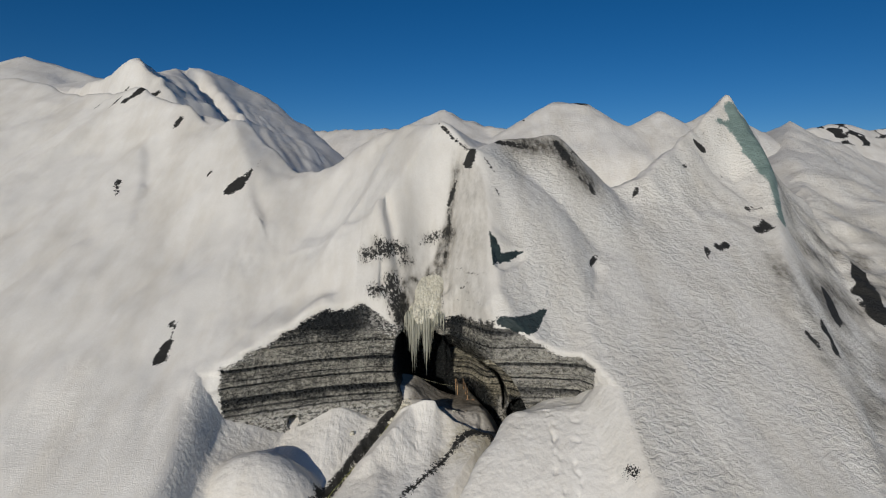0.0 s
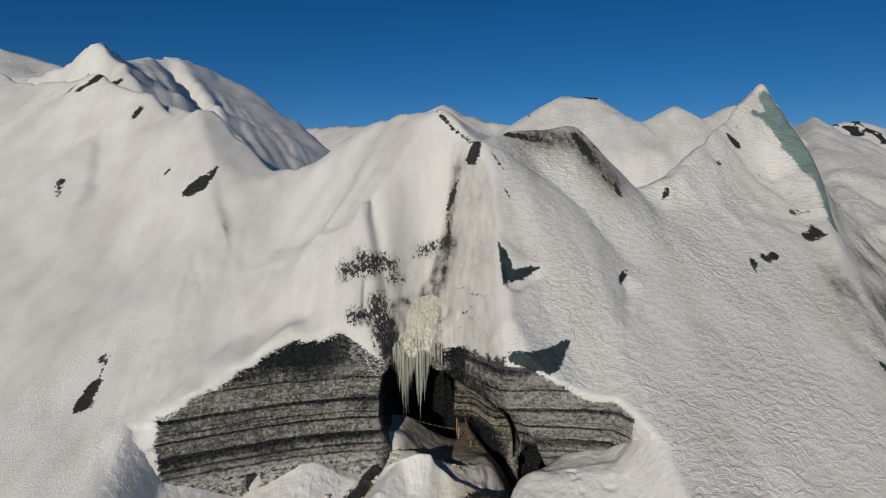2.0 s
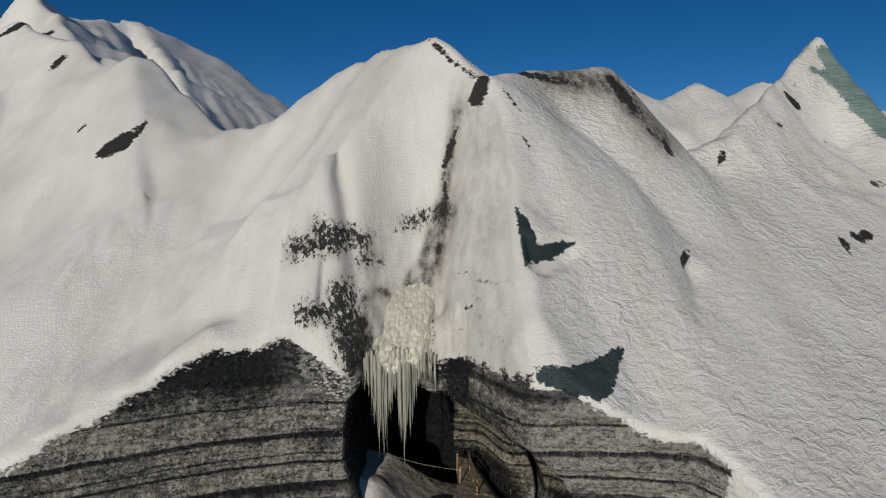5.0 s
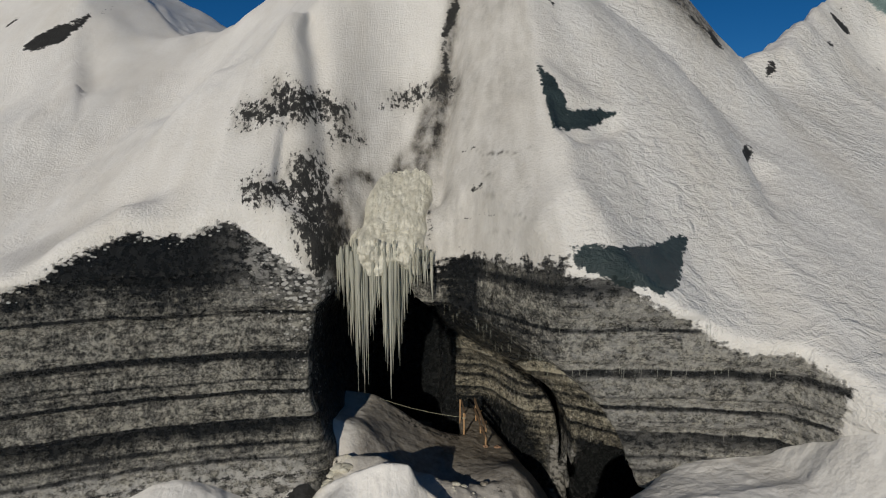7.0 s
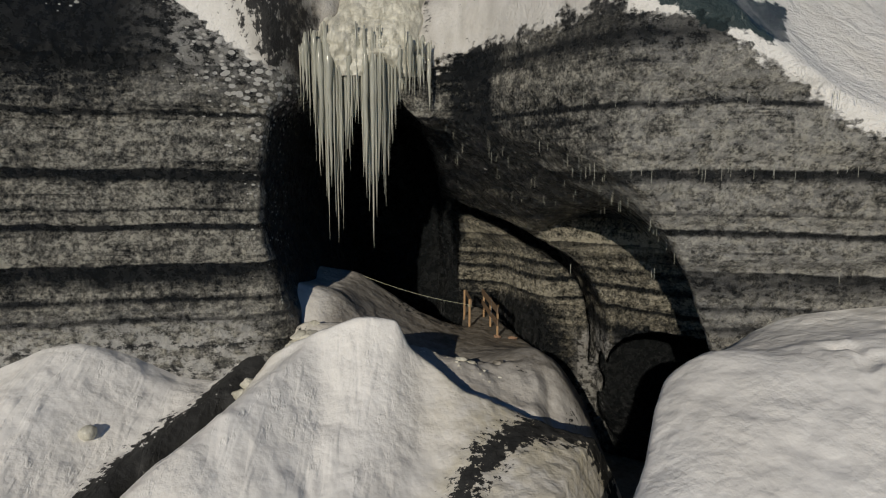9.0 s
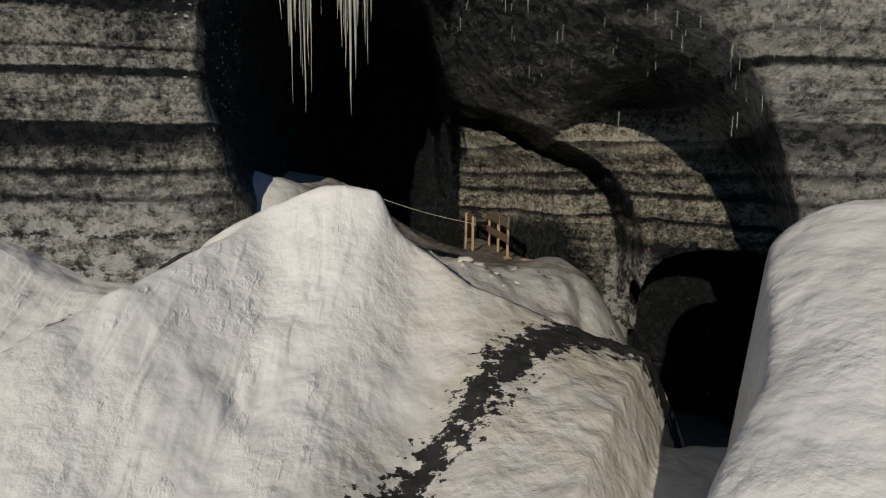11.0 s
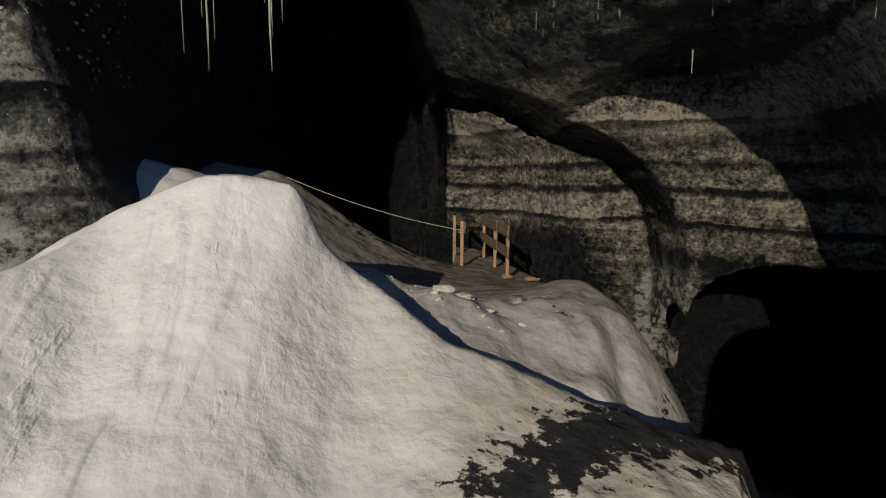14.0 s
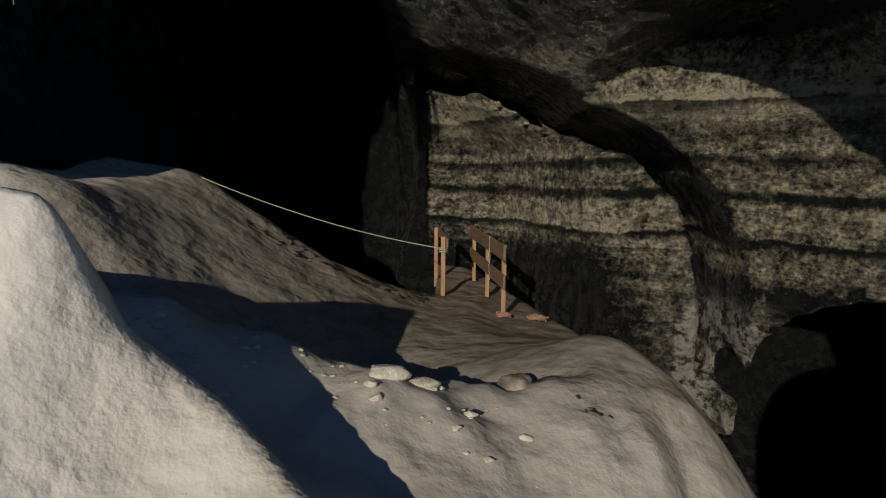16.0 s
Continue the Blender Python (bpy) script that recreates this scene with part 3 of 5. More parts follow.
def banded_ice(n):
    """Grey glacier ice with layers of black ash, mottled, pitted and streaked."""
    z = n.t.nodes.new("ShaderNodeSeparateXYZ")
    n.put(z.inputs[0], n.pos)
    warp = n.noise(0.35, 3, 0.5, (1, 1, 0.6))
    ragged = n.noise(4.0, 4, 0.65)
    zz = n.math('ADD', z.outputs["Z"], n.math('MULTIPLY', n.math('SUBTRACT', warp, 0.5), 0.30))
    zz = n.math('ADD', zz, n.math('MULTIPLY', n.math('SUBTRACT', ragged, 0.5), 0.10))
    stops = [(-0.8, 0.45), (0.96, 0.9), (1.07, 0.1), (1.11, 1.0), (1.50, 0.95), (1.64, 0.1), (1.68, 0.85), (1.92, 0.9), (2.06, 0.25), (2.10, 0.8)]
    for b, run, hi in ((2.72, 0.55, 0.03), (3.55, 0.10, 0.03)):
        stops += [(b - run, 0.95), (b - 0.04, 0.06), (b + hi, 0.0), (b + hi + 0.03, 1.0)]
    stops += [(3.84, 1.0), (3.90, 0.25), (3.93, 1.0), (4.42, 0.9), (4.56, 0.06), (4.67, 0.0), (4.71, 1.0), (5.74, 1.0), (5.81, 0.0), (5.87, 0.95), (6.6, 0.85), (6.90, 0.10), (7.02, 0.55), (7.9, 0.4)]
    layer = n.ramp(n.math('DIVIDE', n.math('ADD', zz, 1.0), 10.0), [((p + 1) / 10.0, v) for p, v in stops])
    layer = n.lerp(n.ramp(n.noise(0.9, 4, 0.6, (0.6, 0.6, 3.5)), [(0.46, 0.0), (0.66, 0.45)]), layer, 0.75)
    hair = n.ramp(n.noise(1.3, 3, 0.6, (0.25, 0.25, 5.5), (0, 0.03, 0)), [(0.30, 0.7), (0.36, 1.0)])
    layer = n.math('MULTIPLY', layer, hair)
    strata = n.noise(2.2, 5, 0.7, (0.22, 0.22, 3.2))
    drip = n.noise(2.4, 5, 0.7, (1.0, 1.0, 0.14))
    mott = n.noise(4.6, 6, 0.68, (1, 1, 1.3))
    speck = n.noise(15.0, 6, 0.74)
    pit = n.cells(9.0)
    v = n.math('ADD', n.math('MULTIPLY', layer, 1.0), n.math('MULTIPLY', n.math('SUBTRACT', speck, 0.5), n.math('MULTIPLY_ADD', layer, 1.9, 0.7)))
    v = n.math('ADD', v, n.math('MULTIPLY', n.math('SUBTRACT', mott, 0.5), n.math('MULTIPLY', layer, 2.1)))
    v = n.math('ADD', v, n.math('MULTIPLY', n.math('SUBTRACT', drip, 0.5), n.math('SUBTRACT', 1.5, layer)))
    v = n.math('ADD', v, n.math('MULTIPLY', n.math('SUBTRACT', strata, 0.5), 1.0))
    # pale also carries the cave's shade, painted into the ice colour
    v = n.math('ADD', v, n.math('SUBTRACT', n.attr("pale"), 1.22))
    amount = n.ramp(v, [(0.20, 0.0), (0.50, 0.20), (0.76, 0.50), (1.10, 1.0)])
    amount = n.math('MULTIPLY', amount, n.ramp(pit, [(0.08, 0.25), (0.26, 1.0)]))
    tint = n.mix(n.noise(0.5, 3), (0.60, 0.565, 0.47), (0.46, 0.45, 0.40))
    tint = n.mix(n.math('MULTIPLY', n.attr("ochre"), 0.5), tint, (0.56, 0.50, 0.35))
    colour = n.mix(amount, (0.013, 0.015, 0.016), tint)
    return colour, amount, mott, speck, layer


def glacier_material():
    n = Nodes("snow_and_ice")
    ice, dirt, blue, ash, spk = n.attr("ice"), n.attr("dirt"), n.attr("blue"), n.attr("ash"), n.attr("speckle")
    frost = n.attr("frost")
    edge = n.math('SUBTRACT', n.noise(4.6, 5, 0.62, (1, 1, 1.5)), 0.5)
    edge2 = n.math('SUBTRACT', n.noise(0.8, 5, 0.6), 0.5)
    runs = n.math('SUBTRACT', n.noise(3.0, 5, 0.65, (1.2, 1.2, 0.30)), 0.5)
    spread = n.math('ADD', n.math('ADD', n.math('MULTIPLY', edge, 0.8), n.math('MULTIPLY', edge2, 0.5)), n.math('MULTIPLY', runs, 0.3))
    icef = n.ramp(n.math('ADD', n.math('ADD', ice, n.math('MULTIPLY', spread, 0.85)), 0.5), [(0.45, 0.0), (0.53, 1.0)])
    bluef = n.ramp(n.math('ADD', n.math('ADD', blue, n.math('MULTIPLY', spread, 0.55)), 0.5), [(0.485, 0.0), (0.53, 1.0)])
    ashf = n.ramp(n.math('ADD', n.math('ADD', ash, n.math('MULTIPLY', spread, 0.75)), 0.5), [(0.455, 0.0), (0.49, 0.7), (0.53, 1.0)])
    dots = n.math('ADD', n.math('SUBTRACT', n.noise(5.0, 7, 0.74, (1.4, 1.0, 0.7)), 0.54), n.math('MULTIPLY', spk, 0.30))
    dotf = n.ramp(n.math('ADD', dots, 0.5), [(0.475, 0.0), (0.505, 0.75), (0.54, 1.0)])
    black = n.mix(n.noise(2.2, 6, 0.7), (0.010, 0.010, 0.010), (0.055, 0.055, 0.052))
    grain = n.noise(3.0, 7, 0.75)
    dirtf = n.math('MULTIPLY', n.math('MULTIPLY', dirt, 1.25), n.ramp(n.noise(2.0, 6, 0.7, (1.5, 1.0, 0.4)), [(0.3, 0.5), (0.62, 1.0)]), clamp=True)
    snow = n.mix(dirtf, snow_colour(n), n.mix(n.ramp(n.math('MULTIPLY', dirt, n.ramp(grain, [(0.35, 0.55), (0.6, 1.0)])), [(0.30, 0.0), (0.85, 1.0)]), (0.30, 0.275, 0.23), (0.030, 0.028, 0.025)))
    rock, amount, mott, speck, layer = banded_ice(n)
    glass = n.mix(n.noise(0.9, 5, 0.6, (1, 1, 1.6)), (0.010, 0.014, 0.015), (0.062, 0.090, 0.092))
    frostf = n.math('MULTIPLY', frost, n.ramp(n.noise(4.5, 7, 0.75, (0.8, 0.8, 1.2)), [(0.46, 0.03), (0.54, 1.0)]), clamp=True)
    frostf = n.math('MULTIPLY', frostf, n.lerp(n.math('GREATER_THAN', frost, 0.5), layer, 1.0))
    rock = n.mix(frostf, rock, (0.68, 0.665, 0.62))
    fleckf = n.math('MULTIPLY', n.attr("fleck"), n.ramp(n.noise(1.1, 3, 0.6), [(0.35, 0.5), (0.6, 1.0)]))
    blobs = n.math('ADD', n.cells(5.5, (1, 1, 1.7)), n.math('MULTIPLY', n.math('SUBTRACT', speck, 0.5), 0.35))
    fleckf = n.ramp(n.math('SUBTRACT', n.math('MULTIPLY', fleckf, 0.80), blobs), [(0.0, 0.0), (0.04, 1.0)])
    rock = n.mix(fleckf, rock, (0.70, 0.69, 0.65))
    colour = n.mix(bluef, n.mix(icef, snow, rock), glass)
    tealf = n.ramp(n.math('ADD', n.math('ADD', n.attr("teal"), n.math('MULTIPLY', spread, 1.6)), 0.5), [(0.42, 0.0), (0.60, 1.0)])
    colour = n.mix(tealf, colour, n.mix(n.noise(0.5, 6, 0.7, (1, 1, 2)), (0.06, 0.11, 0.105), (0.32, 0.42, 0.395)))
    colour = n.mix(n.math('MAXIMUM', ashf, dotf), colour, black)
    patch = n.ramp(n.noise(0.12, 3, 0.5), [(0.40, 0.15), (0.60, 1.0)])
    scallop = n.ramp(n.noise(2.0, 4, 0.58, (0.85, 1.0, 1.4), (0, 0.35, 0.25), 0.5), [(0.28, 0.0), (0.50, 0.45), (0.66, 1.0)])
    ripple = n.math('MULTIPLY', scallop, n.math('MULTIPLY', n.math('MULTIPLY_ADD', n.attr("ripple"), 0.50, 0.05), n.math('ADD', patch, 0.3)))
    crust = n.noise(14.0, 4, 0.6)
    height = n.math('ADD', n.math('MULTIPLY', ripple, 1.0), n.math('MULTIPLY', crust, 0.22))
    pocks = n.cells(5.5, (1, 1, 0.8), 'SMOOTH_F1')
    rocky = n.math('ADD', n.math('ADD', n.math('MULTIPLY', mott, 1.0), n.math('MULTIPLY', speck, 0.75)), n.math('MULTIPLY', pocks, -0.9))
    bumps = n.bump(n.lerp(icef, height, rocky), 0.95, 0.19)
    wet = n.ramp(n.noise(5.0, 4, 0.7), [(0.42, 0.5), (0.56, 0.07)])
    rough = n.lerp(bluef, n.lerp(icef, 0.75, wet), 0.2)
    return n.done(colour, rough, bumps, Specular_IOR_Level=n.lerp(icef, 0.22, 0.5))


def ground_material():
    n = Nodes("trodden_snow")
    ash, grey = n.attr("ash"), n.attr("grey")
    edge = n.math('SUBTRACT', n.noise(6.5, 6, 0.66), 0.5)
    holes = n.math('SUBTRACT', n.noise(7.0, 5, 0.62, (1, 1.4, 1.4)), 0.5)
    f = n.math('ADD', n.math('MULTIPLY', edge, 0.75), n.math('MULTIPLY', holes, 1.1))
    f = n.ramp(n.math('ADD', n.math('ADD', ash, f), 0.5), [(0.47, 0.0), (0.50, 0.75), (0.53, 1.0)])
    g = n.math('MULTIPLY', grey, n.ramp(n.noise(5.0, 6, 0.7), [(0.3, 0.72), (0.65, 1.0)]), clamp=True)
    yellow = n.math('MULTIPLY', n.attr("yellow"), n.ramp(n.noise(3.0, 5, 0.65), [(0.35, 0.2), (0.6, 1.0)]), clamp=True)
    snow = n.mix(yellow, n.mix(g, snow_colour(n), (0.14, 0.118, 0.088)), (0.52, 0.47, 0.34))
    colour = n.mix(f, snow, n.mix(n.noise(7.0, 5, 0.7), (0.010, 0.010, 0.010), (0.06, 0.06, 0.057)))
    streak = n.ramp(n.noise(3.4, 2, 0.45, (1.0, 0.22, 0.22), (0, 0, 0.10), 0.4), [(0.5, 0.0), (0.72, 1.0)])
    wave = n.ramp(n.noise(4.4, 4, 0.55, (0.9, 1.2, 0.9), (0, 0, -0.5), 0.4), [(0.36, 0.0), (0.62, 1.0)])
    nubs = n.ramp(n.noise(7.5, 3, 0.55, (1.0, 0.45, 0.45)), [(0.56, 0.0), (0.68, 1.0)])
    nubs = n.math('MULTIPLY', nubs, n.ramp(n.noise(1.2, 2, 0.5, (1.6, 0.5, 0.5)), [(0.47, 0.0), (0.56, 0.8)]))
    streak = n.math('ADD', n.math('MULTIPLY', streak, 0.35), n.math('MULTIPLY', nubs, 0.22))
    lumps = n.math('ADD', n.math('MULTIPLY', n.noise(2.8, 2, 0.45), 0.7), n.math('MULTIPLY', streak, n.attr("streak")))
    lumps = n.math('ADD', lumps, n.math('MULTIPLY', wave, n.attr("wave")))
    where = n.ramp(n.noise(0.7, 3, 0.5), [(0.38, 0.35), (0.62, 1.0)])
    crust = n.math('MULTIPLY', n.math('ADD', n.noise(9.0, 3, 0.5), n.math('MULTIPLY', n.noise(24.0, 3, 0.6), 0.25)), where)
    bumps = n.bump(n.math('ADD', lumps, n.math('MULTIPLY', crust, 0.32)), 0.95, 0.085)
    return n.done(colour, n.lerp(f, 0.7, 0.55), bumps, Specular_IOR_Level=0.2)


def simple(name, colour, dark, scale, rough=0.6, stretch=(1, 1, 1), strength=0.3, distance=0.004, **more):
    n = Nodes(name)
    f = n.noise(scale, 5, 0.6, stretch)
    c = n.mix(n.ramp(f, [(0.3, 0.0), (0.7, 1.0)]), colour, dark)
    return n.done(c, rough, n.bump(f, strength, distance), **more)


GLACIER = glacier_material()
GROUND = ground_material()
WOOD = simple("new_pine", (0.50, 0.33, 0.17), (0.30, 0.17, 0.08), 14.0, 0.6, (1, 1, 0.12))
PLANK = simple("weathered_plank", (0.26, 0.18, 0.11), (0.16, 0.10, 0.06), 12.0, 0.65, (1, 0.12, 1))
ROPE = simple("pale_rope", (0.62, 0.60, 0.46), (0.35, 0.35, 0.22), 60.0, 0.8)
GREEN_ROPE = simple("yellow_green_rope", (0.45, 0.48, 0.10), (0.20, 0.22, 0.05), 60.0, 0.8)
ORANGE_ROPE = simple("faded_orange_rope", (0.42, 0.27, 0.17), (0.24, 0.14, 0.09), 50.0, 0.8)
STEEL = simple("galvanised_chain", (0.55, 0.56, 0.58), (0.30, 0.31, 0.33), 40.0, 0.35, Metallic=1.0)
CLEAR = simple("clouded_ice", (0.66, 0.655, 0.56), (0.40, 0.405, 0.34), 3.0, 0.18, (1, 1, 0.25), 0.4, 0.02, Transmission_Weight=0.35, IOR=1.31)
GROUND_ICE = simple("dirty_ice", (0.42, 0.38, 0.32), (0.12, 0.11, 0.09), 5.0, 0.5, (1, 1, 1), 0.8, 0.04)
LUMPICE = simple("frozen_snow", (0.72, 0.70, 0.60), (0.42, 0.40, 0.32), 5.0, 0.4, (1, 1, 0.35), 0.9, 0.06)


def rest(name, me, material, label, category, kind="structure", group=""):
    me.materials.append(material)
    return tagged(new(name, me), label, category, group, kind)


# ---------------------------------------------------------------- marks on the snow, by where they lie along and up the slope
def strokes(a, b, lines):
    """Metres inside (+) or outside (-) of a set of strokes (a0, b0, a1, b1, half width)."""
    out = np.full(a.shape, -3.0)
    for a0, b0, a1, b1, w in lines:
        d, t = along(a, b, (a0, b0), (a1, b1))
        out = np.maximum(out, w - d)
    return out


def shapes(a, b, polygons):
    """Metres inside (+) or outside (-) of convex outlines, listed clockwise."""
    out = np.full(a.shape, -3.0)
    for pts in polygons:
        near = np.full(a.shape, 9.0)
        for (a0, b0), (a1, b1) in zip(pts, pts[1:] + pts[:1]):
            run = math.hypot(a1 - a0, b1 - b0)
            near = np.minimum(near, ((b1 - b0) * (a - a0) - (a1 - a0) * (b - b0)) / run)
        out = np.maximum(out, near)
    return out


BLUE_SHAPES = [
    [(3.30, 13.95), (3.85, 12.5), (4.45, 11.75), (3.80, 10.90), (3.45, 10.95)],
    [(4.30, 11.80), (5.30, 11.68), (6.35, 11.80), (4.90, 11.02), (3.75, 10.88)],
    [(3.55, 7.90), (5.50, 7.80), (6.40, 7.55), (5.25, 6.62), (4.55, 6.95), (3.45, 7.15)],
    [(5.40, 7.80), (7.25, 7.95), (6.65, 7.25), (6.05, 6.75), (5.30, 6.70)],
]
CRACKS = [(1.1, 16.7, 0.85, 16.0, 0.10), (0.85, 16.0, 0.45, 14.8, 0.17), (0.45, 14.8, 0.50, 13.3, 0.12), (0.7, 13.0, 0.72, 12.4, 0.14), (0.5, 11.9, 0.1, 10.9, 0.0), (-0.6, 12.3, 0.2, 12.6, 0.04), (2.4, 19.0, 2.0, 18.0, 0.36), (-0.2, 21.4, 0.8, 20.2, 0.16), (0.8, 20.2, 1.9, 19.3, 0.16), (3.3, 18.5, 4.15, 17.3, 0.10), (4.05, 16.1, 4.3, 15.6, 0.10),
          (0.92, 10.34, 1.32, 10.46, 0.03), (1.2, 9.2, 1.67, 9.34, 0.03), (0.59, 8.27, 1.99, 8.54, 0.0), (0.32, 7.42, 1.7, 7.65, 0.0), (0.0, 8.6, 0.0, 7.7, 0.07), (-2.9, 10.9, -2.05, 10.62, 0.05)]
DOME_ASH = [(4.6, 20.1, 7.3, 19.7, 0.26), (10.1, 20.2, 11.6, 17.9, 0.42), (11.7, 19.4, 12.9, 18.8, 0.22), (12.0, 17.0, 13.2, 15.7, 0.34)]
# first three strokes paint the dark inside holes in the snow
RIGHT_ASH_AND_HOLES = [(11.5, 10.3, 12.1, 10.6, 0.26), (24.9, 10.8, 26.0, 10.8, 0.34), (23.5, 10.7, 23.2, 10.1, 0.12), (25.7, 18.4, 26.6, 18.7, 0.14), (30.1, 18.6, 31.0, 17.3, 0.10), (28.6, 21.2, 29.6, 20.4, 0.45), (29.6, 21.0, 30.4, 22.4, 0.18), (30.6, 12.0, 32.2, 12.5, 0.42), (31.3, 14.1, 32.9, 14.0, 0.26), (28.4, 4.9, 28.6, 4.2, 0.3), (30.2, 3.8, 30.9, 5.2, 0.5), (34.6, 4.8, 35.4, 6.2, 0.7), (41.5, 4.0, 44.8, 7.2, 0.9), (18.4, 15.4, 18.9, 16.0, 0.22)]
# last two strokes paint the dark inside a hole low on the left
LEFT_ASH_AND_HOLES = [(-18.9, 15.7, -18.0, 16.8, 0.42), (-17.9, 16.2, -17.3, 17.9, 0.30), (-17.0, 17.9, -17.0, 18.6, 0.16), (-21.3, 17.3, -21.2, 18.4, 0.16), (-27.4, 22.3, -27.1, 23.4, 0.24), (-35.1, 25.7, -33.4, 27.4, 0.38), (-39.3, 24.8, -37.6, 28.4, 0.18), (-36.9, 24.6, -35.8, 26.4, 0.14), (-29.4, 15.7, -29.6, 16.0, 0.18), (-29.9, 16.3, -29.9, 16.6, 0.10), (-18.3, 5.1, -18.1, 5.9, 0.34), (-18.0, 5.9, -18.3, 6.8, 0.22)]
SPECKLE = [(-5.5, 11.5, -3.7, 11.7, 0.42), (-4.6, 12.2, -3.0, 11.7, 0.40), (-2.9, 10.9, -2.4, 10.8, 0.2), (-4.7, 9.2, -3.5, 9.1, 0.40), (-3.6, 9.8, -3.0, 7.2, 0.50), (-1.3, 12.2, 0.5, 12.8, 0.25), (-3.2, 8.2, -2.9, 6.6, 0.4)]
PEAK_GLASS = [(35.2, 25.6, 35.8, 23.6, 1.0), (35.8, 23.4, 36.2, 20.7, 1.8), (36.2, 20.7, 36.4, 17.5, 1.3), (36.0, 17.5, 34.4, 12.9, 0.6), (33.0, 24.0, 35.0, 23.4, 0.4)]


def mark_slope(me):
    co = np.zeros(len(me.vertices) * 3, np.float32)
    me.vertices.foreach_get("co", co)
    x, y, z = co.reshape(-1, 3).T.astype(float)
    depth = hill(x, y) - z
    marks = strokes(x, z, CRACKS + DOME_ASH + RIGHT_ASH_AND_HOLES + LEFT_ASH_AND_HOLES) - 0.07 + 0.5 * fbm(x * 0.9, y * 0.5, z * 0.5, 3)  * step(8, 14, np.abs(x - 1) + 0.5 * (z - 12))
    cap = np.interp(x, (-12.0, -9.0, -5.3, -3.4, -2.5, 0.3, 1.0, 3.3, 4.2), (9.5, 9.0, 8.3, 6.8, 6.6, 6.9, 7.2, 7.4, 9.0))
    ice = np.where(depth < 2.2, np.minimum(depth * 0.9 - 0.35, (cap - z) * 1.2), 1.5)
    ice = np.minimum(np.minimum(ice, (x + 14.0) * 0.9), (9.75 - x) * 1.4)
    ice = np.where((x > 0.2) & (x < 3.5) & (z > 5.8) & (ice > -1), ice * 0.45, ice)
    marks = np.where(depth < 1.2, marks, -2)
    give(me, "ice", np.clip(np.where((y > 50) | (y < 33.5), -2, ice), -2, 1.5))
    # holds ash and the black painted in for the holes
    give(me, "ash", np.clip(marks, -2, 1))
    give(me, "speckle", np.where(depth < 1.2, np.clip(strokes(x, z, SPECKLE), -2, 0.6), -2))
    give(me, "blue", np.clip(np.where(depth < 1.5, shapes(x, z, BLUE_SHAPES), -2), -2, 1))
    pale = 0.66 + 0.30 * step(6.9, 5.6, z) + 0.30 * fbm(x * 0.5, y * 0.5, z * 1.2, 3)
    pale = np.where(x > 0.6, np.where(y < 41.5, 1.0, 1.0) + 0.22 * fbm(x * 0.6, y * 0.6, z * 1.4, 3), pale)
    # painted shade: the passage's ice is coloured near black
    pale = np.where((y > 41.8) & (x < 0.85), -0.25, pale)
    # roof and upper back wall darkened in colour to stand for shade
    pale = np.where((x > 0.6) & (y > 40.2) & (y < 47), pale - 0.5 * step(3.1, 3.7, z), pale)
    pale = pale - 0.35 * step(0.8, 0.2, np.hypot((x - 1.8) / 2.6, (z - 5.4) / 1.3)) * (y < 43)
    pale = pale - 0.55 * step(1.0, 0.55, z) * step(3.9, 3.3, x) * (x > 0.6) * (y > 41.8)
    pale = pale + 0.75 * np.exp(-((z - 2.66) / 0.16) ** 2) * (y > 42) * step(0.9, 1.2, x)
    # more painted shade: the mouth's left flank, then the side chamber
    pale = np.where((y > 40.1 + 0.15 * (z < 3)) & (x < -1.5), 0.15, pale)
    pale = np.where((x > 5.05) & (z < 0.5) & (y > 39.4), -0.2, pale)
    # darker along the crevice
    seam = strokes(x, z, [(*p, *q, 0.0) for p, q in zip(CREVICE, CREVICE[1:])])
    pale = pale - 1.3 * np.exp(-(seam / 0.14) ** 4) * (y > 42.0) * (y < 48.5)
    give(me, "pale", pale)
    give(me, "ochre", step(40.0, 41.5, y) * step(0.4, 1.0, x) * (depth > 1))
    fleck = step(-5.6, -4.2, x) * step(-2.2, -2.9, x) * step(3.8, 5.6, z) * np.exp(-np.maximum(depth, 0) / 4.0) * step(44, 42, y)
    fleck = np.maximum(fleck, 0.75 * step(0.9, 0.25, depth) * (x < -2.4) * (x > -13) * (y < 44)) * (depth > -0.3)
    fleck = np.maximum(fleck, 0.32 * step(-4.1, -3.5, x) * step(-2.4, -2.9, x) * step(2.0, 3.5, z) * (y < 42))
    give(me, "fleck", fleck)
    give(me, "frost", step(2.1, 1.0, z) * step(-2.9, -3.9, x) * 1.0 + 0.45 * step(2.5, 4.0, x) * step(40.5, 39.0, y) + 0.62 * step(4.0, 4.4, x) * step(5.3, 4.9, x) * step(0.40, 0.05, z) * (y > 41.0) + 0.62 * step(5.6, 7.2, z) * step(-6.2, -4.6, x) * step(-2.5, -3.2, x) * step(44, 42, y))
    give(me, "teal", np.clip(np.where(y > 54, strokes(x, z, PEAK_GLASS), -2), -2, 1))
    give(me, "ripple", 0.75 * step(2.5, 6.0, x))
    dirt = 0.40 * np.exp(-np.maximum(-strokes(x, z, [(1.0, 17.5, 0.4, 12.0, 0.0), (0.4, 12.0, -0.2, 9.6, 0.0)]), 0) / 0.24)
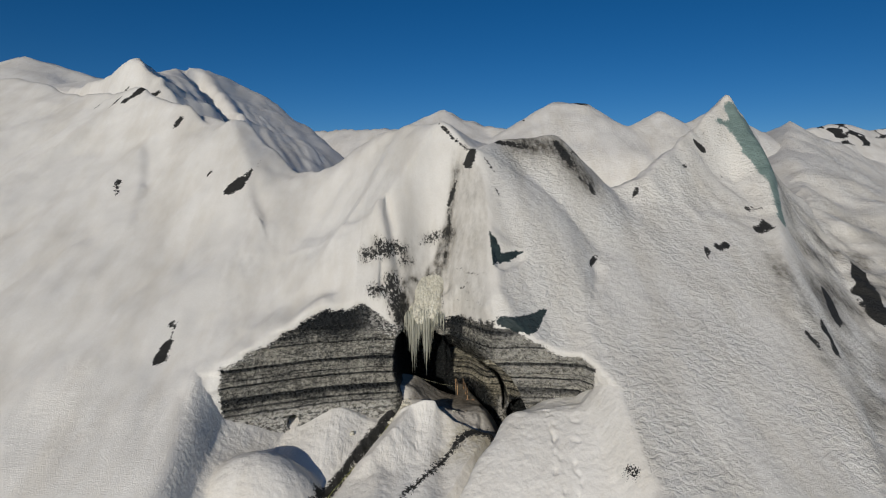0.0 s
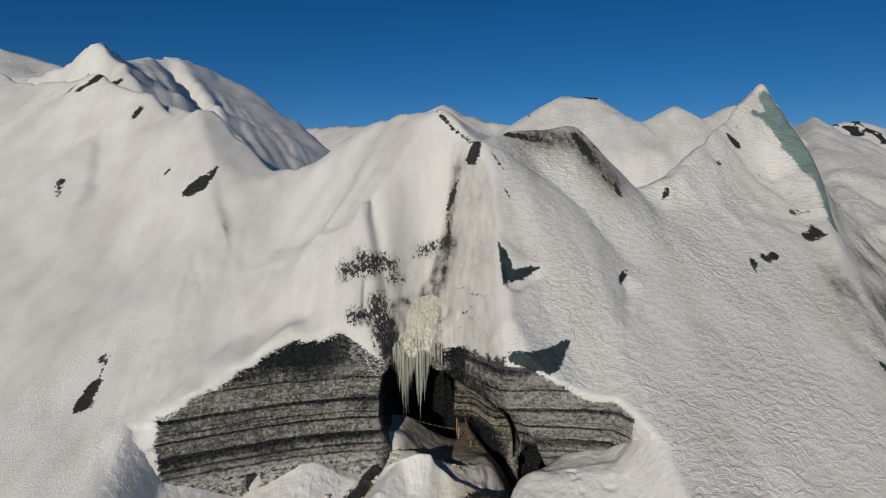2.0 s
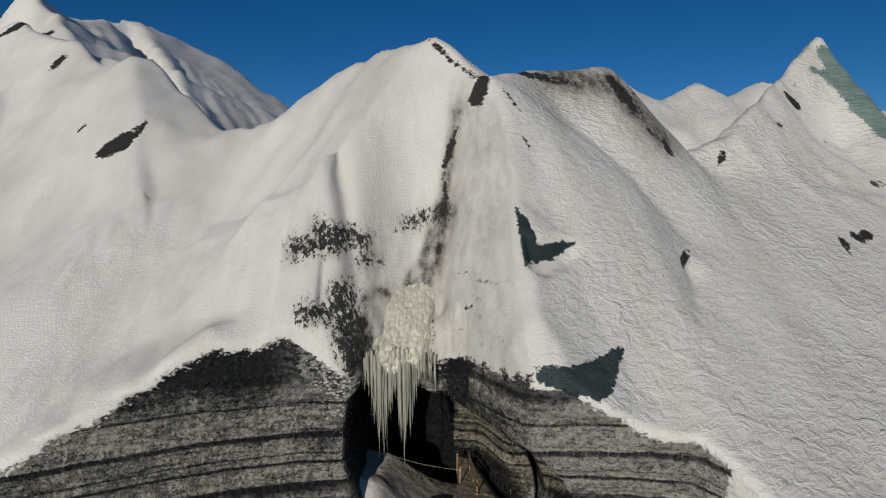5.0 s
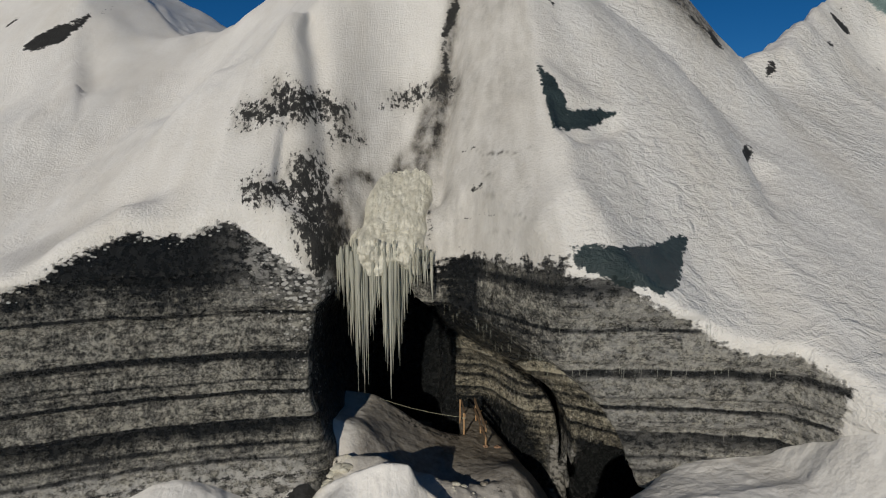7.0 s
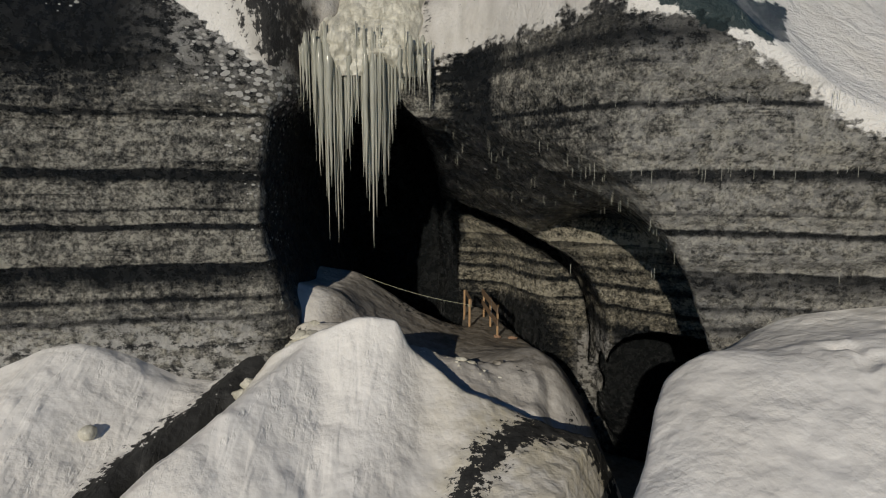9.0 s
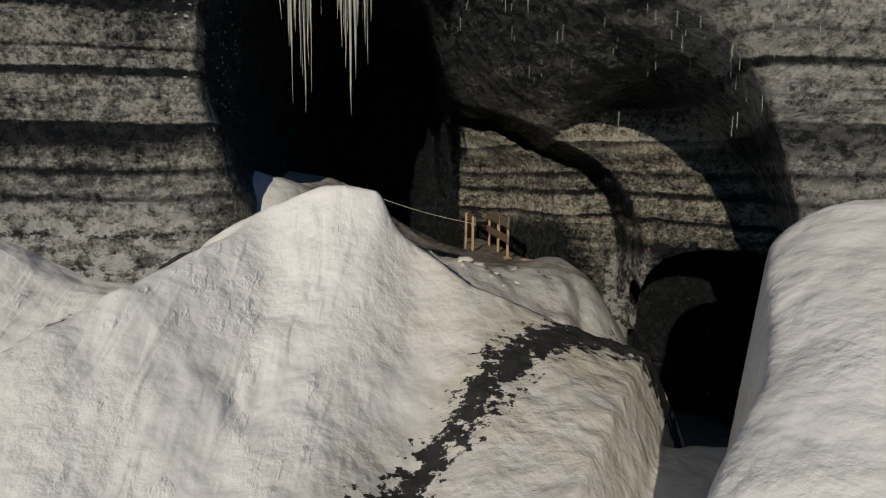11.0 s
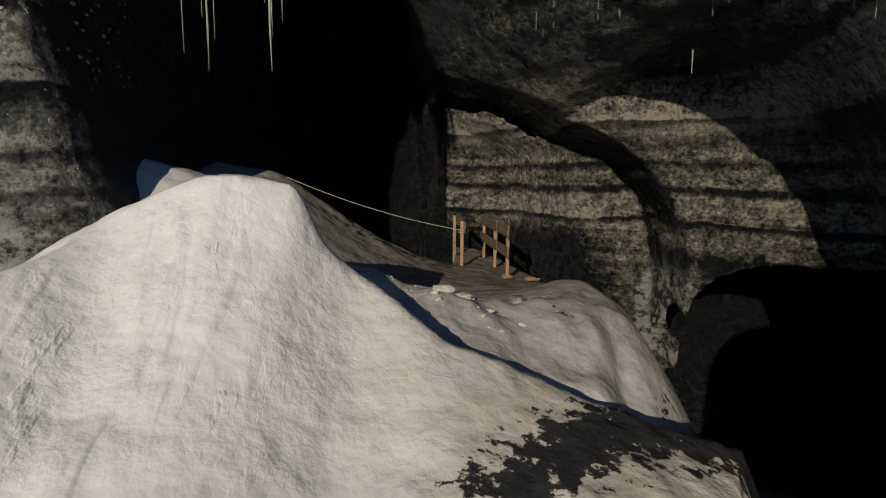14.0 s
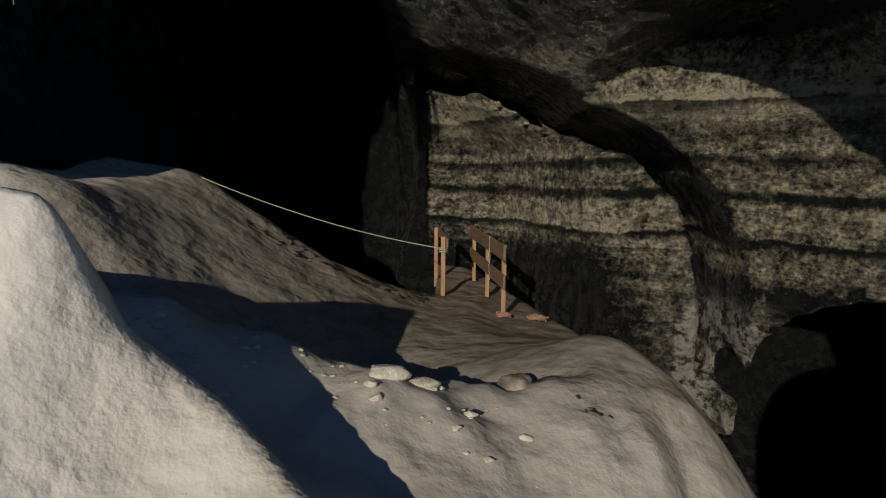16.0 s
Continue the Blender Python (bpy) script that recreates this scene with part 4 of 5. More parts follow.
    dirt = dirt + 0.85 * np.exp(-np.maximum(-strokes(x, z, [(6.6, 19.9, 10.3, 19.8, 0.4), (10.3, 19.6, 12.9, 16.6, 0.4)]), 0) / 1.3)
    zs = (7.4, 8.4, 9.4, 11.4, 12.7, 14.3, 16.5, 17.6, 19.6)
    west = np.interp(z, zs, (-2.2, -1.9, -1.5, -0.4, 0.0, 0.35, 0.7, 0.75, 0.8))
    east = np.interp(z, zs, (3.3, 3.2, 3.15, 3.1, 3.2, 3.3, 3.15, 2.9, 1.6))
    across = np.clip((x - west) / (east - west), 0, 1)
    fall = fbm(x * 1.5, y * 0.3, z * 0.30, 4, 0.6)
    stain = (0.55 - 0.20 * across) * step(-0.25, 0.1, x - west) * step(0.15, -0.1, x - east) * step(19.8, 17.5, z)
    dirt = dirt + stain * np.clip(0.72 + 0.6 * fall, 0, 1.4) * (y > 36.5)
    dirt = dirt + 0.30 * step(-3.6, -2.4, x) * step(0.4, -0.6, x) * step(13.5, 11.0, z) * np.clip(0.6 + 1.4 * fall, 0, 1)
    lines = np.clip(1 - np.abs(np.sin(z * 5.5 + 1.5 * fall)) / 0.16, 0, 1) * np.clip(2.2 * fbm(x * 0.8, 2.0, z * 1.6, 2), 0, 1)
    dirt = dirt + 0.7 * lines * step(0.3, 0.8, x) * step(3.2, 2.4, x) * step(12.5, 10.5, z)
    dirt = dirt + 0.45 * np.exp(-np.maximum(-strokes(x, z, SPECKLE), 0) / 0.3) * np.clip(0.6 + 1.4 * fbm(x * 2.0, y, z * 0.7, 3), 0, 1)
    dirt = dirt + 0.75 * np.exp(-np.maximum(-strokes(x, z, [(-2.75, 9.3, -2.6, 6.9, 0.22), (-2.2, 9.7, -1.7, 9.4, 0.05)]), 0) / 0.16) * np.clip(0.7 + 1.3 * fbm(x * 2.5, y, z * 1.2, 3), 0, 1)
    verge = x - 27.0 - 0.30 * (y - 38.0)
    dirt = dirt + 0.7 * step(0.3, 2.5, verge) * np.clip(0.5 + 1.4 * fbm(x * 0.25, y * 0.25, z * 0.12, 3), 0, 1) * step(90, 60, y)
    dirt = dirt + 0.55 * np.exp(-np.maximum(-strokes(x, z, [(30.4, 9.8, 29.6, 7.0, 0.7), (29.6, 7.0, 28.6, 4.4, 1.0)]), 0) / 0.7) * np.clip(0.7 + 1.3 * fbm(x * 0.5, y * 0.3, z * 0.3, 3), 0, 1.2) * (y > 40)
    dirt = dirt * (x > -6)
    give(me, "dirt", np.clip(dirt, 0, 1))


# ---------------------------------------------------------------- the glacier front
BOX_LO, BOX_HI, STEP = (-16.5, 33.0, -3.2), (12.0, 49.6, 23.0), 0.14
gx, gy, gz = (np.arange(a, b + STEP, STEP) for a, b in zip(BOX_LO, BOX_HI))
field = glacier_field(*np.meshgrid(gx, gy, gz, indexing="ij"))
verts, quads = surface_net(field, BOX_LO, STEP)
face = mesh_from("cliff", verts, quads)
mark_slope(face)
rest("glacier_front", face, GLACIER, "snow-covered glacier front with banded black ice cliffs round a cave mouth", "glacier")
del field


def outer_hill(x, y):
    h = hill(x, y)
    h = np.where(y < 36.5, smin(h, under(x, y, h), 0.1 + brink(x) + 0.5 * step(8.8, 10.5, x)), h)
    inset = np.minimum(np.minimum(x - BOX_LO[0], BOX_HI[0] - x), np.minimum(y - BOX_LO[1], BOX_HI[1] - y))
    return np.where(inset > 1.0, -6.0, h - 0.04 * step(0.0, 0.3, inset))


sx = np.concatenate([np.arange(-110, -50, 1.5), np.arange(-50, 50, 0.35), np.arange(50, 112, 1.5)])
sy = np.concatenate([np.arange(-40, 24, 2.0), np.arange(24, 92, 0.35), np.arange(92, 140, 1.5)])
verts, quads = sheet(sx, sy, outer_hill)
sunk = (verts[:, 2] < -5.9) & (verts[:, 1] > 33) & (verts[:, 1] < 49.5) & (np.abs(verts[:, 0] + 2) < 14.6)
quads = quads[~sunk[quads].any(1)]
slope = mesh_from("slope", verts, quads)
mark_slope(slope)
rest("ground", slope, GLACIER, "wide wind-carved snow slopes of a glacier with ash streaks", "snow slope")

# ---------------------------------------------------------------- snow underfoot
fx = np.concatenate([np.arange(-17, -8, 0.15), np.arange(-8, 8, 0.06), np.arange(8, 13.5, 0.15)])
fy = np.concatenate([np.arange(24, 31, 0.15), np.arange(31, 46, 0.06), np.arange(46, 50, 0.2)])


def snow_floor(x, y):
    g, h = ground_height(x, y), hill(x, y)
    return np.where((y < 39) | (x < -4.5) | (x > 7), smin(np.minimum(g, h + 1.6), h, 0.3 + brink(x) + 0.4 * step(8.8, 10.5, x)) - 0.02, g) - 0.6 * step(27.0, 24.2, y)


verts, quads = sheet(fx, fy, snow_floor)
floor = mesh_from("floor", verts, quads)
x, y, z = verts.T
d = strokes(x, y, [(3.7, 38.40, 2.4, 38.15, 0.26), (2.4, 38.15, 1.7, 37.75, 0.26), (1.7, 37.75, 1.1, 37.1, 0.24), (1.1, 37.1, 0.62, 36.4, 0.20), (0.62, 36.4, 0.3, 36.0, 0.16), (0.3, 36.0, -0.8, 34.3, 0.15), (-0.8, 34.3, -2.4, 32.4, 0.13)])
t = strokes(x, y, [(-3.2, 40.0, -4.1, 38.8, 0.46), (-4.1, 38.8, -5.55, 36.3, 0.38), (-5.55, 36.3, -7.25, 33.0, 0.26), (-7.25, 33.0, -8.05, 30.8, 0.02)])
r = strokes(x, y, [(-0.9, 43.80, 0.95, 44.15, 0.05), (-0.2, 43.62, 0.9, 43.85, 0.02), (-1.2, 43.5, 0.8, 43.75, 0.0), (2.05, 40.05, 2.2, 40.08, -0.08), (3.1, 39.65, 3.3, 39.9, -0.04), (3.3, 39.9, 3.4, 40.2, -0.07), (10.25, 31.2, 10.6, 30.7, 0.10)])
t = t + 0.30 * fbm(x * 2.0, y * 2.0, 3.7, 4)
d = d + 0.16 * fbm(x * 3.0, y * 3.0, 8.7, 3)
give(floor, "ash", np.clip(np.maximum(np.maximum(d, t), r), -1, 0.25))
fore = step(-0.15, -0.5, x - 3.56 - 0.57 * (y - 36.0))
give(floor, "yellow", np.clip(fore * (0.38 * step(-0.6, 0.6, x) * step(36.2, 38.0, y) * (y < 38.95) * step(4.4, 3.4, x) + 0.5 * step(-0.2, 0.5, x - 0.7 * (y - 36.7)) * step(34.5, 36.0, y) * step(39.0, 38.4, y) * step(4.4, 3.4, x)) + np.clip(0.6 + 1.6 * strokes(x, y, [(-2.6, 39.9, -3.4, 38.7, 0.2), (-3.4, 38.7, -5.0, 36.2, 0.12), (-5.0, 36.2, -6.8, 33.0, 0.12)]), 0, 1), 0, 1))
# greyer brown from the platform's lip inwards, fainter on the drift's right
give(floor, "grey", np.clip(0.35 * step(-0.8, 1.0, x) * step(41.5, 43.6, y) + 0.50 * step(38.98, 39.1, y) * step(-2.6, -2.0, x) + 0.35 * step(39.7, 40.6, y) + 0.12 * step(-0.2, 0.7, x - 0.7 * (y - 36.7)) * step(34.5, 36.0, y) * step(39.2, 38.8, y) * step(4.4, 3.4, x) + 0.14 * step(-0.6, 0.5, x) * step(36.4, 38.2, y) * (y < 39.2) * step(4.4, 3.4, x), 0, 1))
onm = step(39.3, 38.6, y) * step(33, 36, y)
give(floor, "streak", 0.7 * onm * step(0.0, -0.8, x))
give(floor, "wave", 0.10 * onm * step(-0.2, 0.8, x) * step(4.2, 3.4, x))
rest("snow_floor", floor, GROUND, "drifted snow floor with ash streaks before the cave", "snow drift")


# ---------------------------------------------------------------- far range
def far_height(x, y):
    b = spur(x, y, [(-48, 150, 24), (-62, 128, 36), (-85, 124, 42.5), (-140, 150, 40)], 0.5, 0.5, 0.3)
    b = smax(b, spur(x, y, [(-40, 165, 31), (-20, 150, 30.5), (-8, 142, 30), (0, 137, 33.6), (9, 134, 29.6), (15, 130, 28.6)], 0.5, 0.6, 0.15), 0.3)
    b = smax(b, spur(x, y, [(15, 130, 28.4), (18.5, 127, 30.6), (22.5, 125, 33.3), (28.8, 124.5, 33.5), (30.2, 125, 31.2), (33, 127, 25.5)], 0.6, 0.6, 0.05), 0.1)
    b = smax(b, spur(x, y, [(29, 124.5, 33.2), (31.0, 118, 27), (33, 110, 20)], 0.45, 1.2, 0.1), 0.15)
    b = smax(b, spur(x, y, [(36, 120, 27), (44, 122, 31.3), (50, 124, 29), (55, 122, 31.8), (66, 128, 28.5), (90, 140, 26)], 0.6, 0.6, 0.1), 0.2)
    b = smax(b, spur(x, y, [(44, 122, 31.3), (47, 112, 22)], 0.5, 1.1, 0.1), 0.2)
    b = smax(b, spur(x, y, [(55, 122, 31.8), (58, 112, 23)], 0.5, 1.1, 0.1), 0.2)
    b = smax(b, tent(x, y, [(115, 215, 34), (128, 218, 36), (146, 222, 39.5), (160, 224, 37.5), (172, 226, 38.5), (220, 230, 36)], 0.6, 0.3), 0.4)
    for px, py, pz, qx_, qy_, qz in ((128, 218, 36, 112, 170, 14), (146, 222, 39, 124, 168, 13), (160, 224, 37.5, 140, 160, 13), (172, 226, 38, 158, 165, 12)):
        b = smax(b, spur(x, y, [(px, py, pz), (qx_, qy_, qz)], 0.45, 0.95, 0.2), 0.3)
    h = smax(b, 6 + 0.03 * y + 0 * x, 3)
    h = h + 1.5 * (0.3 - np.abs(fbm(x * 0.07, y * 0.07, 8.8, 5, 0.6)))
    return h - 12 * step(105, 92, y) * step(-60, -40, x)


qx = np.concatenate([np.arange(-160, -60, 2.5), np.arange(-60, 70, 0.9), np.arange(70, 260, 1.6)])
qy = np.arange(93, 250, 1.6)
verts, quads = sheet(qx, qy, far_height)
ridge = mesh_from("far_ridge", verts, quads)
x, y, z = verts.T
give(ridge, "ice", np.full(len(x), -2.0))
give(ridge, "speckle", np.full(len(x), -2.0))
give(ridge, "teal", np.full(len(x), -2.0))
give(ridge, "pale", np.full(len(x), 1.0))
give(ridge, "frost", np.full(len(x), 0.0))
give(ridge, "ripple", np.full(len(x), 0.6))
give(ridge, "fleck", np.full(len(x), 0.0))
give(ridge, "ochre", np.full(len(x), 0.0))
tips = strokes(x, z, [(27.6, 33.6, 29.6, 32.6, 0.5), (15.0, 30.2, 16.5, 29.7, 0.25), (54.0, 31.9, 55.5, 31.2, 0.3)])
give(ridge, "ash", np.clip(np.maximum(tips, 2.4 * (fbm(x * 0.16, y * 0.10, z * 0.20, 4) - 0.14) - 2.0 * step(32, 26, z) - 2.0 * step(100, 70, x)), -2, 0.5))
give(ridge, "blue", np.full(len(x), -1.0))
give(ridge, "dirt", 0.25 * np.clip(fbm(x * 0.1, y * 0.1, 3.0, 3), 0, 1))
rest("backdrop", ridge, GLACIER, "distant snowy glacier ridges with black ash on the crests", "far hills")


# ---------------------------------------------------------------- things
def part(name, bm, material, parent=None, label="", smooth=False):
    me = bpy.data.meshes.new(name)
    bm.to_mesh(me)
    bm.free()
    me.polygons.foreach_set("use_smooth", np.full(len(me.polygons), smooth))
    me.materials.append(material)
    ob = new(name, me)
    if parent:
        ob.parent = parent
    if label:
        tagged(ob, label)
    return ob


def board(p, q, wide, thick, up=Vector((0, 0, 1)), bevel=0.004):
    """A sawn board from p to q; wide is measured along up, thick across."""
    p, q = Vector(p), Vector(q)
    ax = (q - p).normalized()
    side = ax.cross(up).normalized()
    top = side.cross(ax).normalized()
    bm = bmesh.new()
    bmesh.ops.create_cube(bm, size=1)
    m = Matrix((side * thick, ax * (q - p).length, top * wide)).transposed().to_4x4()
    m.translation = (p + q) / 2
    bmesh.ops.transform(bm, matrix=m, verts=bm.verts)
    bmesh.ops.bevel(bm, geom=bm.edges[:], offset=bevel, segments=1, affect='EDGES')
    return bm


def tube(points, radius, sides=8, closed=False):
    """A round cord through the points; radius may be one number or one a point."""
    pts = [Vector(p) for p in points]
    rad = radius if isinstance(radius, (list, tuple)) else [radius] * len(pts)
    bm = bmesh.new()
    rings = []
    for i, p in enumerate(pts):
        a = pts[(i + 1) % len(pts)] if closed or i < len(pts) - 1 else p
        b = pts[i - 1] if closed or i else p
        t = (a - b).normalized()
        s = t.cross(Vector((0.31, 0.12, 0.94))).normalized()
        u = t.cross(s)
        rings.append([bm.verts.new(p + rad[i] * (math.cos(k * math.tau / sides) * s + math.sin(k * math.tau / sides) * u)) for k in range(sides)])
    pairs = list(zip(rings, rings[1:])) + ([(rings[-1], rings[0])] if closed else [])
    for r, q in pairs:
        for k in range(sides):
            bm.faces.new((r[k], r[(k + 1) % sides], q[(k + 1) % sides], q[k]))
    if not closed:
        bm.faces.new(rings[0][::-1])
        bm.faces.new(rings[-1])
    return bm


def ground_at(x, y):
    return float(ground_height(np.array([[x]], float), np.array([[y]], float))[0, 0])


def empty(name, at, label, category, group=""):
    ob = new(name)
    ob.location = at
    return tagged(ob, label, category, group)


def local(ob, parts):
    for p in parts:
        p.parent = ob
        p.matrix_parent_inverse = Matrix.Translation(-ob.location)


# wooden railings on the platform
def railing_left():
    ob = empty("gate_post_frame", (1.14, 44.35, ground_at(1.14, 44.35)), "pair of thin pine posts joined by a short top plank", "railing")
    made = []
    for x, y in ((1.15, 44.35), (1.05, 45.7)):
        z = ground_at(x, y)
        made.append(part("post", board((x, y, z - 0.15), (x, y, 1.02), 0.065, 0.06, Vector((0, 1, 0))), WOOD))
    made.append(part("top_plank", board((1.205, 44.28, 0.94), (1.105, 45.76, 0.94), 0.13, 0.03), PLANK))
    made.append(part("rope_lashing", tube([(1.15 + 0.06 * math.cos(k * 0.9), 44.35 + 0.06 * math.sin(k * 0.9), 0.80 + 0.004 * k) for k in range(16)], 0.007, 6), ROPE, label="pale rope tied round the post"))
    local(ob, made)


def railing_right():
    ob = empty("plank_railing", (1.88, 43.6, ground_at(1.88, 43.6)), "short railing of pine posts with two wide planks", "railing")
    made = []
    ends = ((1.90, 43.62), (1.78, 44.62), (1.66, 45.75))
    for x, y in ends:
        made.append(part("post", board((x, y, ground_at(x, y) - 0.15), (x, y, 1.0), 0.085, 0.055, Vector((0, 1, 0))), WOOD))
    for z, wide in ((0.95, 0.19), (0.60, 0.17)):
        made.append(part("plank", board((1.862, 43.22, z), (1.61, 45.85, z), wide, 0.03), PLANK))
    local(ob, made)
    ch = empty("chain", (1.80, 44.1, 1.04), "galvanised chain hanging over the plank railing", "chain")
    links = []
    for k in range(16):
        c = Vector((1.765, 44.1, 1.03 - 0.036 * k))
        turn = Matrix.Rotation(math.pi / 2 * (k % 2), 3, 'Z')
        loop = [c + turn @ Vector((0.013 * math.cos(a), 0, 0.024 * math.sin(a))) for a in (j * math.tau / 10 for j in range(10))]
        links.append(part("link", tube(loop, 0.005, 5, True), STEEL))
    local(ch, links)


railing_left()
railing_right()


def sag(p, q, drop, n=24):
    p, q = Vector(p), Vector(q)
    return [p.lerp(q, k / n) - Vector((0, 0, drop * 4 * (k / n) * (1 - k / n))) for k in range(n + 1)]


line = sag((1.13, 44.33, 0.86), (-1.85, 43.75, ground_at(-1.85, 43.75) + 0.02), 0.10)
tagged(part("guide_rope", tube(line, 0.0065, 6), ROPE), "pale rope strung from the post up the snow slope", "rope")


def coil(at, size, turns, name, label, material):
    pts = []
    r = random.Random(int(size * 1000))
    for k in range(turns * 14):
        a = k * math.tau / 14
        w = size * (0.75 + 0.25 * math.sin(k * 0.37))
        x, y = at[0] + w * math.cos(a) + r.uniform(-0.01, 0.01), at[1] + 0.7 * w * math.sin(a)
        pts.append((x, y, ground_at(x, y) + 0.02 + 0.05 * (k / (turns * 14)) + r.uniform(0, 0.02)))
    tagged(part(name, tube(pts, 0.013, 6), material), label, "rope")


coil((1.90, 43.45), 0.10, 3, "rope_coil", "faded orange rope coiled at the railing's foot", ORANGE_ROPE)
coil((2.32, 43.5), 0.13, 4, "rope_coil", "faded orange rope heaped on the trodden snow", ORANGE_ROPE)


# ---------------------------------------------------------------- icicles
def icicle(x, y, top, length, r, rnd):
    n = 9
    pts, rad = [], []
    lean = 0.03 * min(1, length)
    lx, ly = rnd.uniform(-lean, lean), rnd.uniform(-lean, lean)
    for k in range(n + 1):
        t = k / n
        pts.append((x + lx * t + rnd.uniform(-1, 1) * r * 0.12, y + ly * t + rnd.uniform(-1, 1) * r * 0.12, top - length * t))
        rad.append(max(0.004, r * (1 - t) ** 0.85 * rnd.uniform(0.75, 1.2) * (0.45 if k == 0 else 1.0)))
    ob = part("icicle", tube(pts, rad, 7), CLEAR, smooth=True)
    return tagged(ob, "long clouded icicle hanging over the cave mouth", "icicle", "icicles over the cave mouth")


def ice_mass():
    """Frozen spill of lumpy ice, clinging to the gully, from which the icicles hang."""
    us, vs = np.linspace(-2.7, 0.3, 110), np.linspace(6.7, 10.6, 140)
    U, V = np.meshgrid(us, vs, indexing="ij")
    ys = np.arange(39.0, 50.0, 0.05)
    height = hill(np.repeat(us[:, None], len(ys), 1), np.repeat(ys[None], len(us), 0))
    wall = np.array([[max(40.8, ys[min(int(np.argmax(height[i] > v)), len(ys) - 1)]) for v in vs] for i in range(len(us))])
    centre = -1.12 + 0.16 * (V - 8.0)
    half = 0.98 + 0.12 * np.maximum(8.2 - V, 0) + 0.22 * fbm(U * 0.3, V * 1.1, 4.4, 3)
    inside = 1 - (np.abs(U - centre) / half) ** 3 - np.maximum(V - 9.35 - 0.1 * U, 0) * 1.6 - np.maximum(6.95 + 0.25 * np.sin(U * 5) - V, 0) * 3
    body = 0.34 * np.sqrt(np.clip(inside, 0, 1)) * step(9.7, 8.2, V) ** 0.7 * (0.55 + 0.45 * step(6.9, 7.5, V)) + 0.16 * np.clip(inside, -1.2, 0.9)
    runs = 0.09 * fbm(U * 2.6, V * 0.5, 2.0, 3, 0.55) + 0.07 * np.abs(fbm(U * 7.0, V * 1.1, 5.0, 3, 0.6))
    knobs = sum(r * np.sqrt(np.clip(1 - ((U - u0) / (1.9 * r)) ** 2 - ((V - v0) / (1.5 * r)) ** 2, 0, 1)) for u0, v0, r in ((-1.75, 7.35, 0.17), (-1.45, 7.75, 0.20), (-1.05, 7.62, 0.22), (-0.62, 7.78, 0.20), (-0.30, 7.70, 0.15), (-1.25, 8.22, 0.22), (-0.75, 8.30, 0.24), (-1.62, 8.10, 0.16), (-0.95, 8.75, 0.20)))
    thick = body + (runs + 0.34 * knobs + 0.10 * fbm(U * 4.0, V * 3.6, 7.0, 4, 0.6)) * step(-0.1, 0.4, inside)
    v = np.stack([U, wall - thick, V], -1).reshape(-1, 3)
    i = np.arange(U.size).reshape(U.shape)
    q = np.stack([i[:-1, :-1], i[1:, :-1], i[1:, 1:], i[:-1, 1:]], -1).reshape(-1, 4)
    keep = (inside.ravel() > -0.6)[q].all(1)
    me = mesh_from("frozen_spill", v, q[keep])
    me.materials.append(LUMPICE)
    tagged(new("frozen_spill", me), "lumpy pale frozen waterfall above the cave mouth", "ice")


ice_mass()
rnd = random.Random(11)
for k in range(170):
    u = k / 169
    x = -2.75 + 2.85 * u + rnd.uniform(-0.05, 0.05)
    mid1, mid2 = math.exp(-((x + 2.0) / 0.42) ** 2), math.exp(-((x + 1.1) / 0.38) ** 2)
    cluster = max(mid1, mid2)
    length = 0.6 + (3.4 * cluster if rnd.random() < 0.4 else 2.2 * cluster) * rnd.uniform(0.7, 1.08) + rnd.uniform(0, 0.6)
    top = 7.62 - 0.7 * max(0, -2.3 - x) - 0.5 * max(0, x + 0.5) + rnd.uniform(-0.35, 0.2)
    icicle(x, 40.66 + rnd.uniform(-0.22, 0.26), top, min(length, top - 3.0), rnd.choice((0.025, 0.035, 0.05, 0.08)) * (0.75 + 0.6 * cluster), rnd)


def ice_curtain():
    """Sheet of fused icicles behind the hanging ones."""
    us, vs = np.linspace(-2.45, -0.35, 120), np.linspace(0, 1, 40)
    U, V = np.meshgrid(us, vs, indexing="ij")
    two = np.maximum(np.exp(-((U + 1.95) / 0.36) ** 2), np.exp(-((U + 1.10) / 0.34) ** 2))
    low = 6.55 - 1.05 * two + 0.55 * perlin(U * 9.0, 1.7, 0.3) + 0.35 * perlin(U * 23.0, 4.7, 0.3)
    top = 7.55 + 0.1 * np.sin(U * 4)
    Z = top + (low - top) * V
    flutes = 0.10 * np.abs(np.sin(U * 19 + 1.5 * perlin(U * 3.0, Z * 0.4, 2.2))) + 0.05 * perlin(U * 14, Z * 1.5, 3.0)
    v = []
    for side in (-1, 1):
        v.append(np.stack([U, 40.78 + side * (0.16 - 0.14 * V) * (0.6 + 4 * flutes), Z], -1).reshape(-1, 3))
    i = np.arange(U.size).reshape(U.shape)
    q = np.stack([i[:-1, :-1], i[1:, :-1], i[1:, 1:], i[:-1, 1:]], -1).reshape(-1, 4)
    rim = np.concatenate([i[:, 0], i[-1, 1:], i[-2::-1, -1], i[0, -2:0:-1]])
    nxt = np.roll(rim, -1)
    n = U.size
    q = np.concatenate([q[:, ::-1], q + n, np.stack([rim, nxt, nxt + n, rim + n], -1)])
    me = mesh_from("ice_curtain", np.concatenate(v), q)
    me.materials.append(CLEAR)
    tagged(new("ice_curtain", me), "fluted curtain of fused grey icicles over the cave mouth", "ice")


ice_curtain()


